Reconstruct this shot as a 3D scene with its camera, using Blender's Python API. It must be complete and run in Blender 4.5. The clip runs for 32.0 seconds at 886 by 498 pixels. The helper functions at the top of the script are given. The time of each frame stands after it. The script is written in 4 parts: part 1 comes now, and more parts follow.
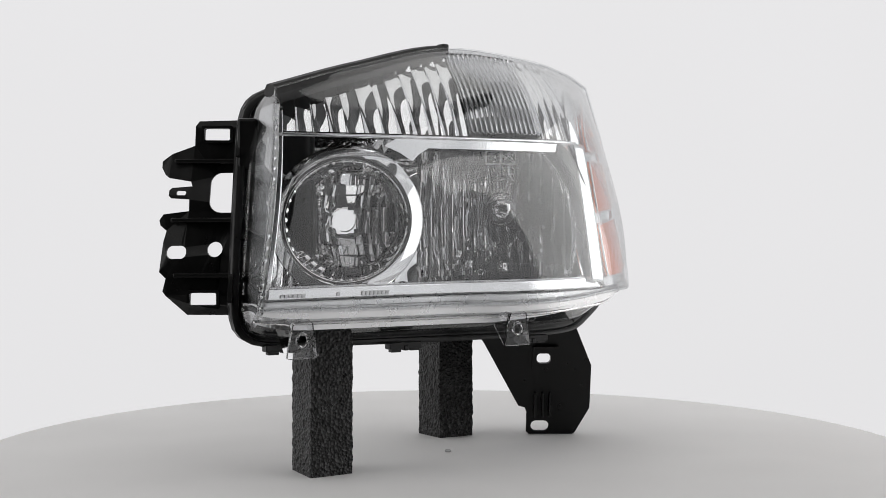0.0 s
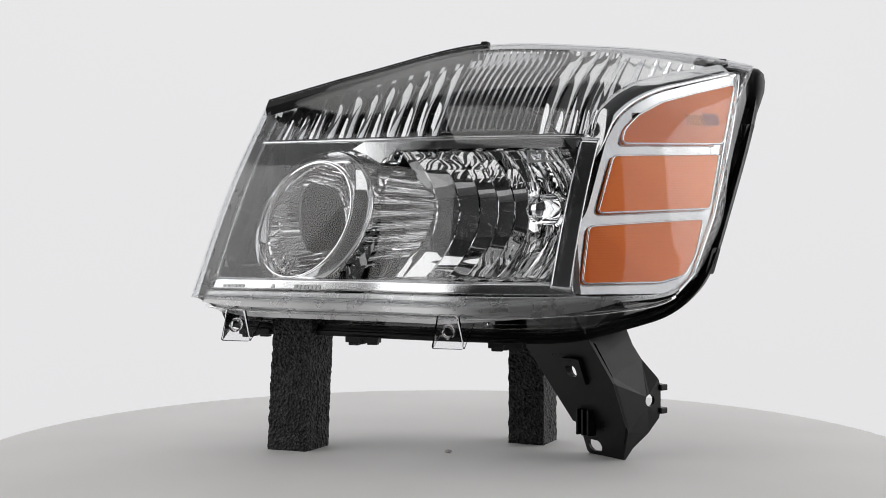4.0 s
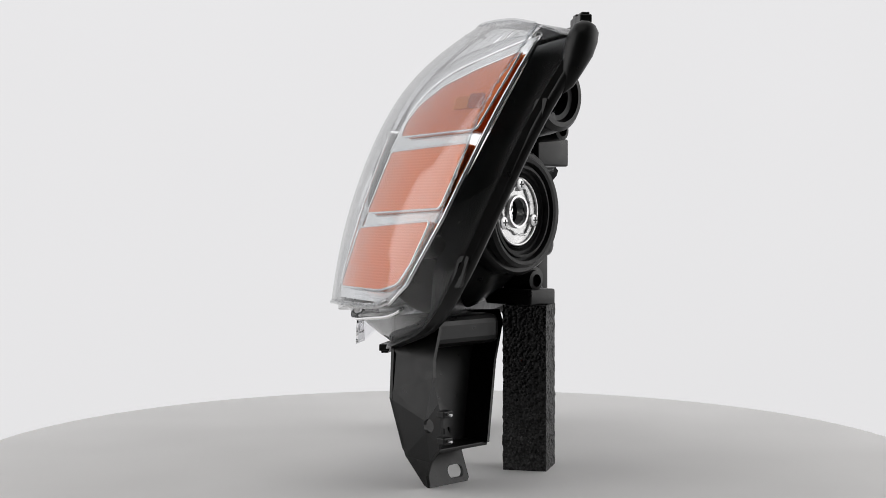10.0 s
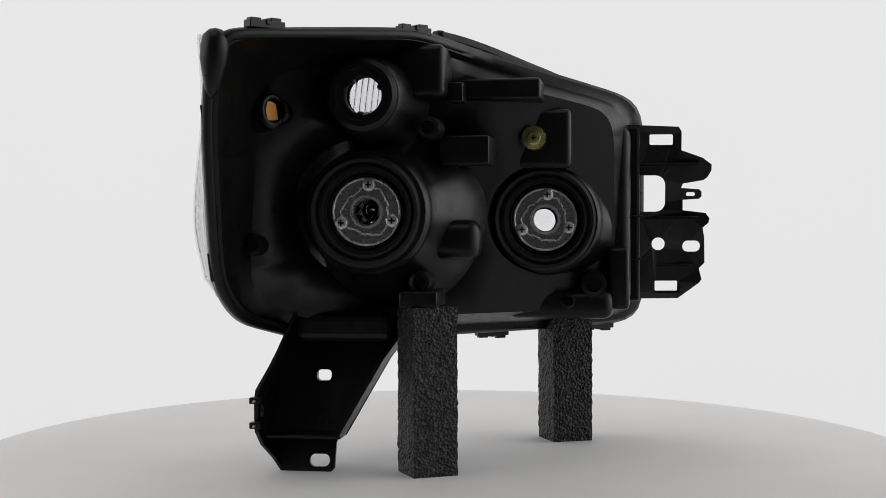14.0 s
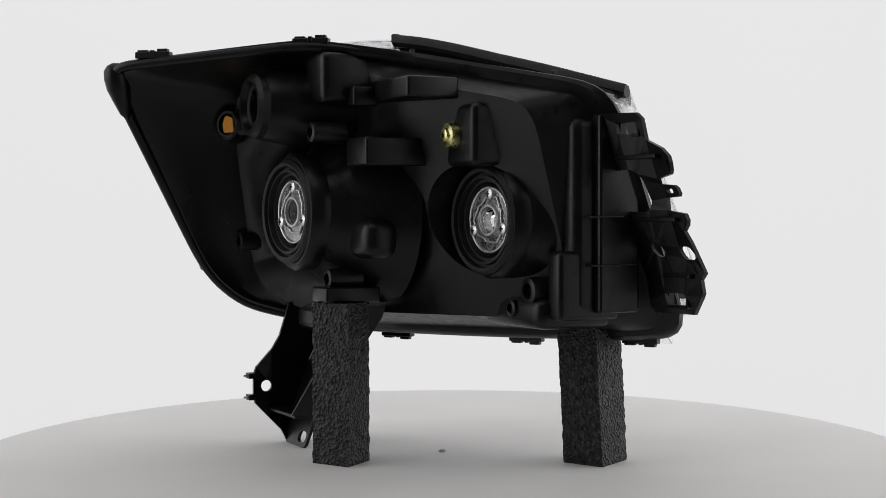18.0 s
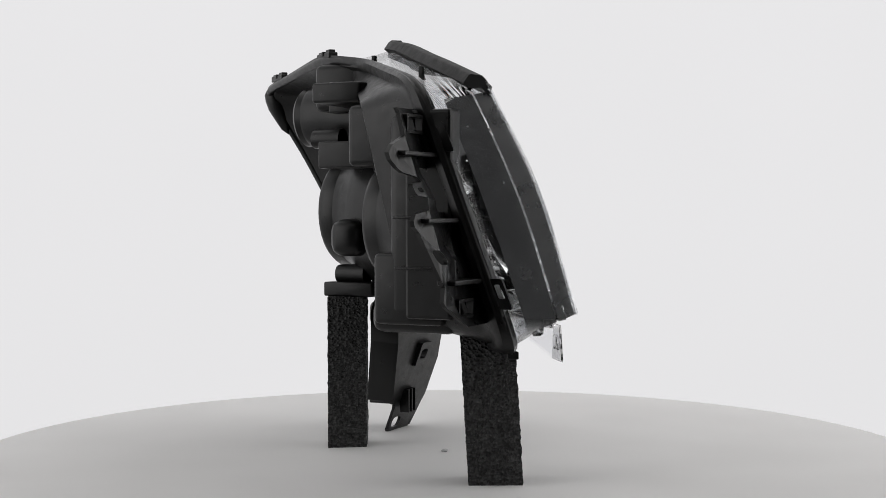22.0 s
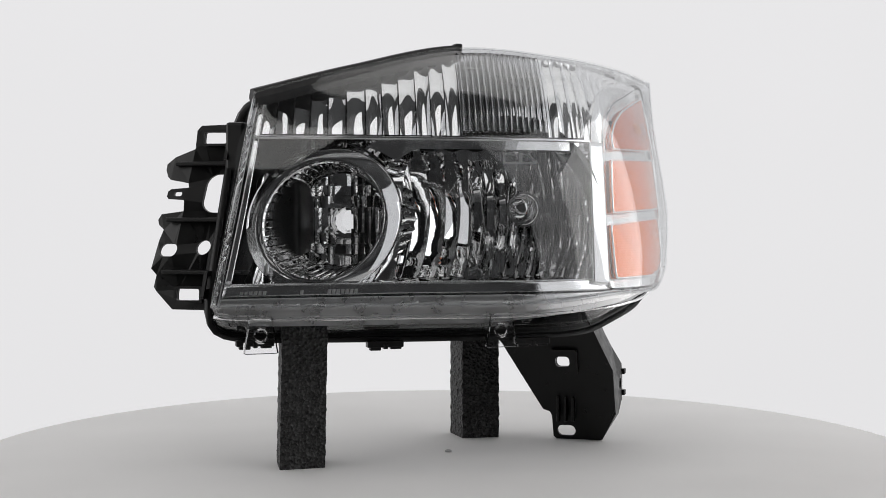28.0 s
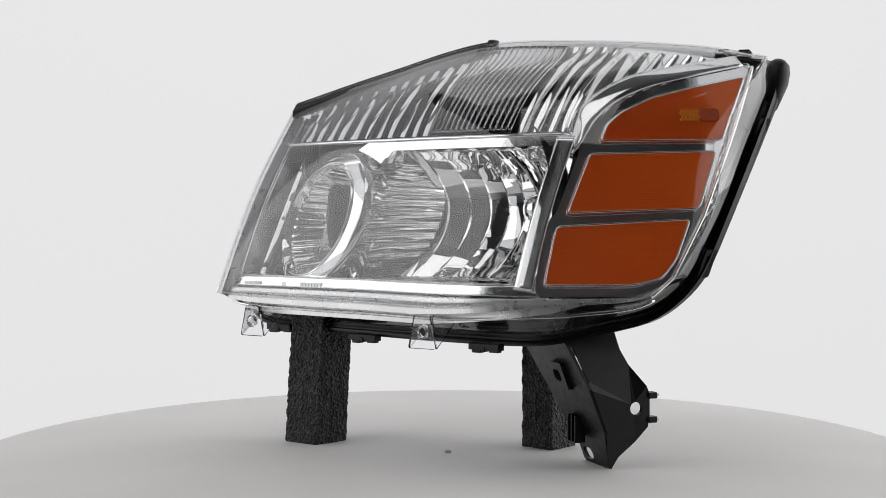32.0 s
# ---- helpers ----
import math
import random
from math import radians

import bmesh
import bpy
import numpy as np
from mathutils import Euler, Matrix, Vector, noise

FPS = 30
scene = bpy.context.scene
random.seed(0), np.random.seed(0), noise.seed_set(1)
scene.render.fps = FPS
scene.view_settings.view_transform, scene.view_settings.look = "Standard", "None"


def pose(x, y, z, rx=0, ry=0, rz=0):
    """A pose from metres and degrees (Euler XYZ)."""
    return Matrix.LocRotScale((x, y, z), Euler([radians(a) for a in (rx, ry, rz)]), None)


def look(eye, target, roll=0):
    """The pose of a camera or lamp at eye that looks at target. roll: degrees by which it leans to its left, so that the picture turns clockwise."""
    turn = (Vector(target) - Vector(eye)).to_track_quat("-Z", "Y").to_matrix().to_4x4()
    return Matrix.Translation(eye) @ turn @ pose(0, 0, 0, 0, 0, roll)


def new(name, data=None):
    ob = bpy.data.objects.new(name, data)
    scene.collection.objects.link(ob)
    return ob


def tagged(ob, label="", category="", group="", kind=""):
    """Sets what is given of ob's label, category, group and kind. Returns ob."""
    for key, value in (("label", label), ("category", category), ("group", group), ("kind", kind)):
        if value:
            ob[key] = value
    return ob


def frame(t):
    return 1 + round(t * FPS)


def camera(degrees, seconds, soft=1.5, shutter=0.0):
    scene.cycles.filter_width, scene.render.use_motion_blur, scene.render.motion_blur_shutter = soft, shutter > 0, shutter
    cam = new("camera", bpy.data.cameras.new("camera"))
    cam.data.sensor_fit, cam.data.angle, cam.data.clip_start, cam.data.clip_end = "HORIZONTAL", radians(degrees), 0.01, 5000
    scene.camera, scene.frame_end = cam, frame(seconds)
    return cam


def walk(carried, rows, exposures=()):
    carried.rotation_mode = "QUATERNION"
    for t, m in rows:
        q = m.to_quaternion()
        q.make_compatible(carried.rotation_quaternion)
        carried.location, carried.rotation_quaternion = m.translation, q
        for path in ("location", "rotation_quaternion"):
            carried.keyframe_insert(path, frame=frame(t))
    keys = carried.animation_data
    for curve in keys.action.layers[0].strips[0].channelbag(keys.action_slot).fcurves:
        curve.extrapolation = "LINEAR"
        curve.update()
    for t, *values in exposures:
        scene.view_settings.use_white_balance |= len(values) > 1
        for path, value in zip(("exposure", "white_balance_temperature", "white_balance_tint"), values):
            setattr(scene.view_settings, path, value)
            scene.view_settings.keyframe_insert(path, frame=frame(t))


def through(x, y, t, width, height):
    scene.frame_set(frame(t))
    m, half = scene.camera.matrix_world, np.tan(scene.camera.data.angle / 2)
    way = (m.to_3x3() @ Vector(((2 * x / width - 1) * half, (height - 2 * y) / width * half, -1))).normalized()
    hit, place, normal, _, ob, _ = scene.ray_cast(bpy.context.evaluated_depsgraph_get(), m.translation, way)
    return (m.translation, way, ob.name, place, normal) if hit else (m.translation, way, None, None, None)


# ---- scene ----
# ---- camera: fixed on a tripod ----
cam = camera(35.65, 32.0, soft=0.6)
EYE = pose(0, -1.4, 0.2461, 90 - 1.579, 0, 0.075) @ pose(0, 0, 0, 0, 0, -0.114)
walk(cam, [(0, EYE), (32, EYE)], exposures=[(0, 0.0), (32, 0.0)])

TURN = -13.4371  # degrees a second, clockwise seen from above

# ---- world and light ----
world = bpy.data.worlds.new("studio_air")
scene.world = world
world.use_nodes = True
world.node_tree.nodes["Background"].inputs[0].default_value = (0.9, 0.9, 1.0, 1)
world.node_tree.nodes["Background"].inputs[1].default_value = 0.06


def softbox(name, m, sx, sy, watts):
    lamp = bpy.data.lights.new(name, "AREA")
    lamp.shape, lamp.size, lamp.size_y, lamp.energy = "RECTANGLE", sx, sy, watts
    lamp.color = (1.0, 0.985, 0.97)
    ob = new(name, lamp)
    ob.matrix_world = m
    return ob


softbox("top_softbox", look((0, 0.92, 2.68), (0, 0.80, 0)), 3.2, 1.9, 16.0)
softbox("right_softbox", look((1.79, 0.10, 0.75), (0, 0, 0.3)), 1.7, 1.5, 11.5)
# added fill lamp, out of view, to brighten the ambers and chrome
softbox("front_fill", look((-0.45, -1.30, 2.70), (0, 0, 0.25)), 2.0, 1.0, 7.5)
softbox("left_softbox", look((-1.72, -0.50, 0.75), (0, 0, 0.3)), 1.7, 1.5, 9.0)


# ---- materials ----
def material(name):
    mat = bpy.data.materials.new(name)
    mat.use_nodes = True
    nt = mat.node_tree
    return mat, nt, nt.nodes["Principled BSDF"]


def noise_node(nt, scale, detail=4.0, rough=0.55, coord="Object"):
    tc = nt.nodes.new("ShaderNodeTexCoord")
    n = nt.nodes.new("ShaderNodeTexNoise")
    n.inputs["Scale"].default_value, n.inputs["Detail"].default_value = scale, detail
    n.inputs["Roughness"].default_value = rough
    nt.links.new(tc.outputs[coord], n.inputs["Vector"])
    return n


def ramp(nt, src, a, b, lo=0.3, hi=0.7):
    r = nt.nodes.new("ShaderNodeValToRGB")
    r.color_ramp.elements[0].position, r.color_ramp.elements[1].position = lo, hi
    r.color_ramp.elements[0].color = (*a, 1) if isinstance(a, tuple) else (a, a, a, 1)
    r.color_ramp.elements[1].color = (*b, 1) if isinstance(b, tuple) else (b, b, b, 1)
    nt.links.new(src, r.inputs[0])
    return r.outputs[0]


def bump(nt, bsdf, height, strength, distance=0.001):
    b = nt.nodes.new("ShaderNodeBump")
    b.inputs["Strength"].default_value, b.inputs["Distance"].default_value = strength, distance
    nt.links.new(height, b.inputs["Height"])
    nt.links.new(b.outputs[0], bsdf.inputs["Normal"])
    return b


def plain(name, a, b, rough, metal=0.0, scale=40.0, bumps=0.0, bscale=300.0, spread=0.08, spec=0.5):
    """A surface with colour varying between a and b and roughness varying round rough."""
    mat, nt, p = material(name)
    n = noise_node(nt, scale)
    nt.links.new(ramp(nt, n.outputs[0], a, b), p.inputs["Base Color"])
    m = noise_node(nt, scale * 4)
    nt.links.new(ramp(nt, m.outputs[0], max(0.01, rough - spread), rough + spread), p.inputs["Roughness"])
    p.inputs["Metallic"].default_value = metal
    p.inputs["Specular IOR Level"].default_value = spec
    if bumps:
        bump(nt, p, noise_node(nt, bscale).outputs[0], bumps)
    return mat


def clear_plastic(name, tint, rough, ior=0.05):
    """Thin clear moulding: it lets light straight through and mirrors by its Fresnel gloss."""
    mat = bpy.data.materials.new(name)
    mat.use_nodes = True
    nt = mat.node_tree
    nt.nodes.clear()
    out = nt.nodes.new("ShaderNodeOutputMaterial")
    mix = nt.nodes.new("ShaderNodeMixShader")
    tr = nt.nodes.new("ShaderNodeBsdfTransparent")
    gl = nt.nodes.new("ShaderNodeBsdfGlossy")
    lw = nt.nodes.new("ShaderNodeLayerWeight")
    lw.inputs["Blend"].default_value = 0.5
    pw = nt.nodes.new("ShaderNodeMath")
    pw.operation = "POWER"
    pw.inputs[1].default_value = 3.4
    nt.links.new(lw.outputs["Facing"], pw.inputs[0])
    fr = nt.nodes.new("ShaderNodeMath")
    fr.operation = "MULTIPLY_ADD"
    fr.inputs[1].default_value, fr.inputs[2].default_value = 0.94, ior
    nt.links.new(pw.outputs[0], fr.inputs[0])
    tr.inputs[0].default_value = (*tint, 1)
    n = noise_node(nt, 60)
    nt.links.new(ramp(nt, n.outputs[0], rough * 0.6, rough * 1.6), gl.inputs["Roughness"])
    nt.links.new(fr.outputs[0], mix.inputs[0])
    nt.links.new(tr.outputs[0], mix.inputs[1])
    nt.links.new(gl.outputs[0], mix.inputs[2])
    nt.links.new(mix.outputs[0], out.inputs[0])
    return mat


BLACK = plain("black_plastic", 0.003, 0.006, 0.35, scale=25, bumps=0.12, bscale=700, spec=0.29)
GASKET = plain("black_rubber", 0.006, 0.011, 0.6, scale=30, bumps=0.2, bscale=500, spec=0.35)
CHROME = plain("chrome_plating", 0.89, 0.94, 0.025, 1.0, scale=18, spread=0.012)
SATIN = plain("satin_silver", 0.86, 0.92, 0.13, 1.0, scale=14, bumps=0.04, bscale=900)
POLISHED = plain("polished_silver", 0.86, 0.91, 0.10, 1.0, scale=14, bumps=0.03, bscale=900)
SKIRT = plain("dull_plated_liner", 0.58, 0.68, 0.24, 1.0, scale=14, spread=0.04)
LINER = plain("plated_liner", 0.56, 0.64, 0.30, 0.9, scale=14)
BAND = plain("glossy_plating", 0.86, 0.91, 0.05, 1.0, scale=14, spread=0.02)
STEEL = plain("zinc_steel", 0.62, 0.72, 0.34, 0.8, scale=60, bumps=0.1, bscale=400)
BRASS = plain("yellow_zinc", (0.62, 0.60, 0.25), (0.72, 0.68, 0.32), 0.3, 1.0, scale=80)
LENS = clear_plastic("clear_polycarbonate", (0.955, 0.96, 0.965), 0.02)
DARKSTEEL = plain("dark_steel", 0.36, 0.46, 0.27, 1.0, scale=60)


def prism_material():
    mat, nt, p = material("clear_moulded_plastic")
    p.inputs["Base Color"].default_value = (0.95, 0.95, 0.96, 1)
    p.inputs["Transmission Weight"].default_value = 1.0
    p.inputs["IOR"].default_value = 1.38
    n = noise_node(nt, 90)
    nt.links.new(ramp(nt, n.outputs[0], 0.02, 0.09), p.inputs["Roughness"])
    return mat


RIBBED = prism_material()
TABCLEAR = RIBBED
PALE = plain("pale_grey_plastic", 0.70, 0.76, 0.35, scale=30)
MARK = plain("grey_print", 0.50, 0.58, 0.4, 0.8)


def amber_material(name="amber_plastic", through=0.04):
    mat, nt, p = material(name)
    tc = nt.nodes.new("ShaderNodeTexCoord")
    w = nt.nodes.new("ShaderNodeTexWave")
    w.bands_direction = "Z"
    w.inputs["Scale"].default_value, w.inputs["Distortion"].default_value = 130, 0.4
    nt.links.new(tc.outputs["Object"], w.inputs["Vector"])
    n = noise_node(nt, 22)
    nt.links.new(ramp(nt, n.outputs[0], (0.97, 0.105, 0.003), (1.0, 0.122, 0.004)), p.inputs["Base Color"])
    p.inputs["Roughness"].default_value = 0.28
    p.inputs["Coat Weight"].default_value = 0.1
    p.inputs["Specular IOR Level"].default_value = 0.3
    p.inputs["Coat Roughness"].default_value = 0.08
    b = bump(nt, p, w.outputs[0], 0.22, 0.0005)
    tl = nt.nodes.new("ShaderNodeBsdfTranslucent")
    tl.inputs[0].default_value = (0.95, 0.28, 0.01, 1)
    # plated backing seen through the amber
    gl = nt.nodes.new("ShaderNodeBsdfGlossy")
    gl.inputs["Color"].default_value = (0.98, 0.33, 0.045, 1)
    gl.inputs["Roughness"].default_value = 0.30
    nt.links.new(b.outputs[0], gl.inputs["Normal"])
    deep = nt.nodes.new("ShaderNodeMixShader")
    deep.inputs[0].default_value = 0.36
    nt.links.new(p.outputs[0], deep.inputs[1])
    nt.links.new(gl.outputs[0], deep.inputs[2])
    mix = nt.nodes.new("ShaderNodeMixShader")
    mix.inputs[0].default_value = through
    nt.links.new(deep.outputs[0], mix.inputs[1])
    nt.links.new(tl.outputs[0], mix.inputs[2])
    # polished outer skin
    skin = nt.nodes.new("ShaderNodeBsdfGlossy")
    skin.inputs["Roughness"].default_value = 0.06
    lw = nt.nodes.new("ShaderNodeLayerWeight")
    lw.inputs["Blend"].default_value = 0.5
    pw = nt.nodes.new("ShaderNodeMath")
    pw.operation = "POWER"
    pw.inputs[1].default_value = 3.3
    nt.links.new(lw.outputs["Facing"], pw.inputs[0])
    fr = nt.nodes.new("ShaderNodeMath")
    fr.operation = "MULTIPLY_ADD"
    fr.inputs[1].default_value, fr.inputs[2].default_value = 0.92, 0.03
    nt.links.new(pw.outputs[0], fr.inputs[0])
    coat = nt.nodes.new("ShaderNodeMixShader")
    nt.links.new(fr.outputs[0], coat.inputs[0])
    nt.links.new(mix.outputs[0], coat.inputs[1])
    nt.links.new(skin.outputs[0], coat.inputs[2])
    nt.links.new(coat.outputs[0], nt.nodes["Material Output"].inputs[0])
    return mat


def foam_material():
    mat, nt, p = material("black_foam")
    tc = nt.nodes.new("ShaderNodeTexCoord")
    v = nt.nodes.new("ShaderNodeTexVoronoi")
    v.inputs["Scale"].default_value = 330
    nt.links.new(tc.outputs["Object"], v.inputs["Vector"])
    nt.links.new(ramp(nt, v.outputs["Color"], 0.005, 0.040, 0.35, 0.95), p.inputs["Base Color"])
    p.inputs["Roughness"].default_value = 0.55
    p.inputs["Specular IOR Level"].default_value = 0.45
    big = noise_node(nt, 60)
    add = nt.nodes.new("ShaderNodeMath")
    nt.links.new(v.outputs["Distance"], add.inputs[0])
    nt.links.new(big.outputs[0], add.inputs[1])
    bump(nt, p, add.outputs[0], 0.9, 0.004)
    return mat


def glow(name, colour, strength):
    """White cloth whose lit look is put in as emission; no lamps stand behind it."""
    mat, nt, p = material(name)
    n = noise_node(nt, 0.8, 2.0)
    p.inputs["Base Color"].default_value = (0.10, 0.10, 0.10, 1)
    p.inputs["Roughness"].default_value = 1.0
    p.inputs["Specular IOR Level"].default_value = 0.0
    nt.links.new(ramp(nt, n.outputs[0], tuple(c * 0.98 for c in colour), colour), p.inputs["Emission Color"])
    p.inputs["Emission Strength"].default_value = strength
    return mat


AMBER = amber_material()
AMBERTHIN = amber_material("thin_amber_plastic", 0.40)
# darkened amber: the shade inside the lamp is put into the colour
AMBERSHADE = plain("amber_painted_shade", (0.36, 0.050, 0.003), (0.46, 0.066, 0.004), 0.3, scale=200)
# bright orange that stands in for backdrop light passing through the amber
AMBERLIT = plain("amber_painted_light", (1.0, 0.36, 0.012), (1.0, 0.42, 0.02), 0.25, scale=200)
AMBERLIGHT = plain("yellow_plastic", (0.86, 0.26, 0.012), (0.92, 0.32, 0.02), 0.3, scale=300)
FOAM = foam_material()
# backdrop brightness comes from emission in the cloth itself
CLOTH = glow("emissive_white_cloth", (0.983, 0.977, 0.991), 0.765)
DISC = plain("white_laminate", (0.66, 0.655, 0.65), (0.71, 0.705, 0.70), 0.72, scale=6, bumps=0.03, bscale=900, spec=0.25)
WALL = plain("dark_studio_wall", 0.09, 0.11, 0.8, scale=3)
FLOORING = plain("grey_studio_floor", 0.28, 0.34, 0.6, scale=3)
DUST = plain("grey_dust", 0.36, 0.5, 0.9)


# ---- mesh helpers ----
def mesh_of(name, verts, faces, mat, smooth=False):
    me = bpy.data.meshes.new(name)
    me.from_pydata([tuple(v) for v in verts], [], faces)
    me.materials.append(mat)
    if smooth:
        me.polygons.foreach_set("use_smooth", [True] * len(me.polygons))
    me.update()
    return me


def part(name, bm, mat, parent, label="", smooth=False):
    """Links a bmesh, or a (verts, faces) pair, as one mesh under a thing or a part."""
    if isinstance(bm, tuple):
        me = mesh_of(name, bm[0], bm[1], mat, smooth)
    else:
        bmesh.ops.recalc_face_normals(bm, faces=bm.faces)
        me = bpy.data.meshes.new(name)
        bm.to_mesh(me)
        bm.free()
        me.materials.append(mat)
        if smooth:
            me.polygons.foreach_set("use_smooth", [True] * len(me.polygons))
    ob = new(name, me)
    ob.parent = parent
    return tagged(ob, label)


def thing(name, label, category, group="", kind=""):
    return tagged(new(name), label, category, group, kind)


def auto_smooth(ob, angle=35):
    me = ob.data
    me.polygons.foreach_set("use_smooth", [True] * len(me.polygons))
    me.set_sharp_from_angle(angle=radians(angle))
    return ob


def grid_mesh(nu, nv, f, skip=None):
    """Verts and quads of a surface f(u, v) over the unit square."""
    verts = [f(i / nu, j / nv) for j in range(nv + 1) for i in range(nu + 1)]
    faces = []
    for j in range(nv):
        for i in range(nu):
            if skip and skip((i + 0.5) / nu, (j + 0.5) / nv):
                continue
            a = j * (nu + 1) + i
            faces.append((a, a + 1, a + nu + 2, a + nu + 1))
    return verts, faces


def solid(ob, thickness, offset=1.0):
    m = ob.modifiers.new("thickness", "SOLIDIFY")
    m.thickness, m.offset = thickness, offset
    return ob


def spline(us, pts):
    """A smooth curve through pts at the parameters us."""
    us, pts = np.array(us, float), np.array(pts, float)
    d = np.zeros_like(pts)
    s = (pts[1:] - pts[:-1]) / (us[1:] - us[:-1])[:, None]
    d[0], d[-1] = s[0], s[-1]
    for i in range(1, len(us) - 1):
        h0, h1 = us[i] - us[i - 1], us[i + 1] - us[i]
        d[i] = (s[i - 1] * h1 + s[i] * h0) / (h0 + h1)

    def at(u):
        i = int(min(max(np.searchsorted(us, u) - 1, 0), len(us) - 2))
        h = us[i + 1] - us[i]
        t = (u - us[i]) / h
        return ((2 * t**3 - 3 * t**2 + 1) * pts[i] + (t**3 - 2 * t**2 + t) * h * d[i]
                + (3 * t**2 - 2 * t**3) * pts[i + 1] + (t**3 - t**2) * h * d[i + 1])
    return at


def circle2(cx, cy, rx, ry=None, n=24, ph=0.0):
    ry = ry or rx
    return [(cx + rx * math.cos(ph + 2 * math.pi * i / n), cy + ry * math.sin(ph + 2 * math.pi * i / n)) for i in range(n)]


def round_rect(cx, cy, w, h, r, n=5):
    out = []
    for sx, sy, a in ((1, 1, 0), (-1, 1, 90), (-1, -1, 180), (1, -1, 270)):
        for k in range(n + 1):
            t = radians(a + 90 * k / n)
            out.append((cx + sx * (w / 2 - r) + r * math.cos(t), cy + sy * (h / 2 - r) + r * math.sin(t)))
    return out


def rounded(poly, r, n=4):
    """A polygon with its corners rounded."""
    out, m = [], len(poly)
    for i in range(m):
        a, b, c = (Vector((*poly[(i + k) % m], 0)) for k in (-1, 0, 1))
        d1, d2 = a - b, c - b
        k = min(r, d1.length * 0.45, d2.length * 0.45)
        p, q = b + d1.normalized() * k, b + d2.normalized() * k
        for j in range(n + 1):
            t = j / n
            v = p * (1 - t) ** 2 + b * 2 * t * (1 - t) + q * t * t
            out.append((v.x, v.y))
    return out


def plate(outline, holes, thickness, place, cuts=0):
    """A flat plate with holes, its corners mapped by place(a, b, depth)."""
    bm = bmesh.new()
    edges = []
    for loop in (outline, *holes):
        vs = [bm.verts.new((p[0], p[1], 0)) for p in loop]
        edges += [bm.edges.new((vs[i], vs[(i + 1) % len(vs)])) for i in range(len(vs))]
    bmesh.ops.triangle_fill(bm, use_beauty=True, edges=edges, normal=(0, 0, 1))
    ext = bmesh.ops.extrude_face_region(bm, geom=bm.faces[:])
    for v in ext["geom"]:
        if isinstance(v, bmesh.types.BMVert):
            v.co.z = thickness
    for v in bm.verts:
        v.co = Vector(place(v.co.x, v.co.y, v.co.z))
    return bm


def revolve(profile, n, place, flute=None):
    """Verts and quads of a profile of (radius, depth) turned about an axis; place(a, b, depth)."""
    verts, faces, m = [], [], len(profile)
    for i in range(n):
        t = 2 * math.pi * i / n
        for k, (r, d) in enumerate(profile):
            if flute:
                r, d = flute(t, r, d, k)
            verts.append(place(r * math.cos(t), r * math.sin(t), d))
    for i in range(n):
        for k in range(m - 1):
            a, b = i * m + k, ((i + 1) % n) * m + k
            faces.append((a, a + 1, b + 1, b))
    return verts, faces


def box_bm(x0, x1, y0, y1, z0, z1, bevel=0.002, seg=2):
    bm = bmesh.new()
    bmesh.ops.create_cube(bm, size=1)
    for v in bm.verts:
        v.co = Vector(((x0 + x1) / 2 + v.co.x * (x1 - x0), (y0 + y1) / 2 + v.co.y * (y1 - y0), (z0 + z1) / 2 + v.co.z * (z1 - z0)))
    if bevel:
        bmesh.ops.bevel(bm, geom=bm.edges[:], offset=bevel, segments=seg, affect="EDGES", profile=0.5)
    return bm


def tube_path(points, radius, n=8, closed=False):
    """Verts and quads of a round bar along points."""
    pts = [Vector(p) for p in points]
    verts, faces, m = [], [], len(points)
    for i, p in enumerate(pts):
        a = pts[i - 1] if (i or closed) else p
        b = pts[(i + 1) % m] if (i < m - 1 or closed) else p
        d = (b - a).normalized()
        side = d.cross(Vector((0.13, 0.2, 1))).normalized()
        up = side.cross(d)
        for k in range(n):
            t = 2 * math.pi * k / n
            verts.append(p + radius * (side * math.cos(t) + up * math.sin(t)))
    for i in range(m if closed else m - 1):
        for k in range(n):
            a, b = i * n, ((i + 1) % m) * n
            faces.append((a + k, a + (k + 1) % n, b + (k + 1) % n, b + k))
    if not closed:
        faces += [tuple(range(n))[::-1], tuple(range((m - 1) * n, m * n))]
    return verts, faces


def join(*pieces):
    verts, faces = [], []
    for v, f in pieces:
        o = len(verts)
        verts += list(v)
        faces += [tuple(i + o for i in q) for q in f]
    return verts, faces


def bm_to_pair(bm):
    bm.verts.index_update()
    pair = [v.co.copy() for v in bm.verts], [tuple(v.index for v in f.verts) for f in bm.faces]
    bm.free()
    return pair


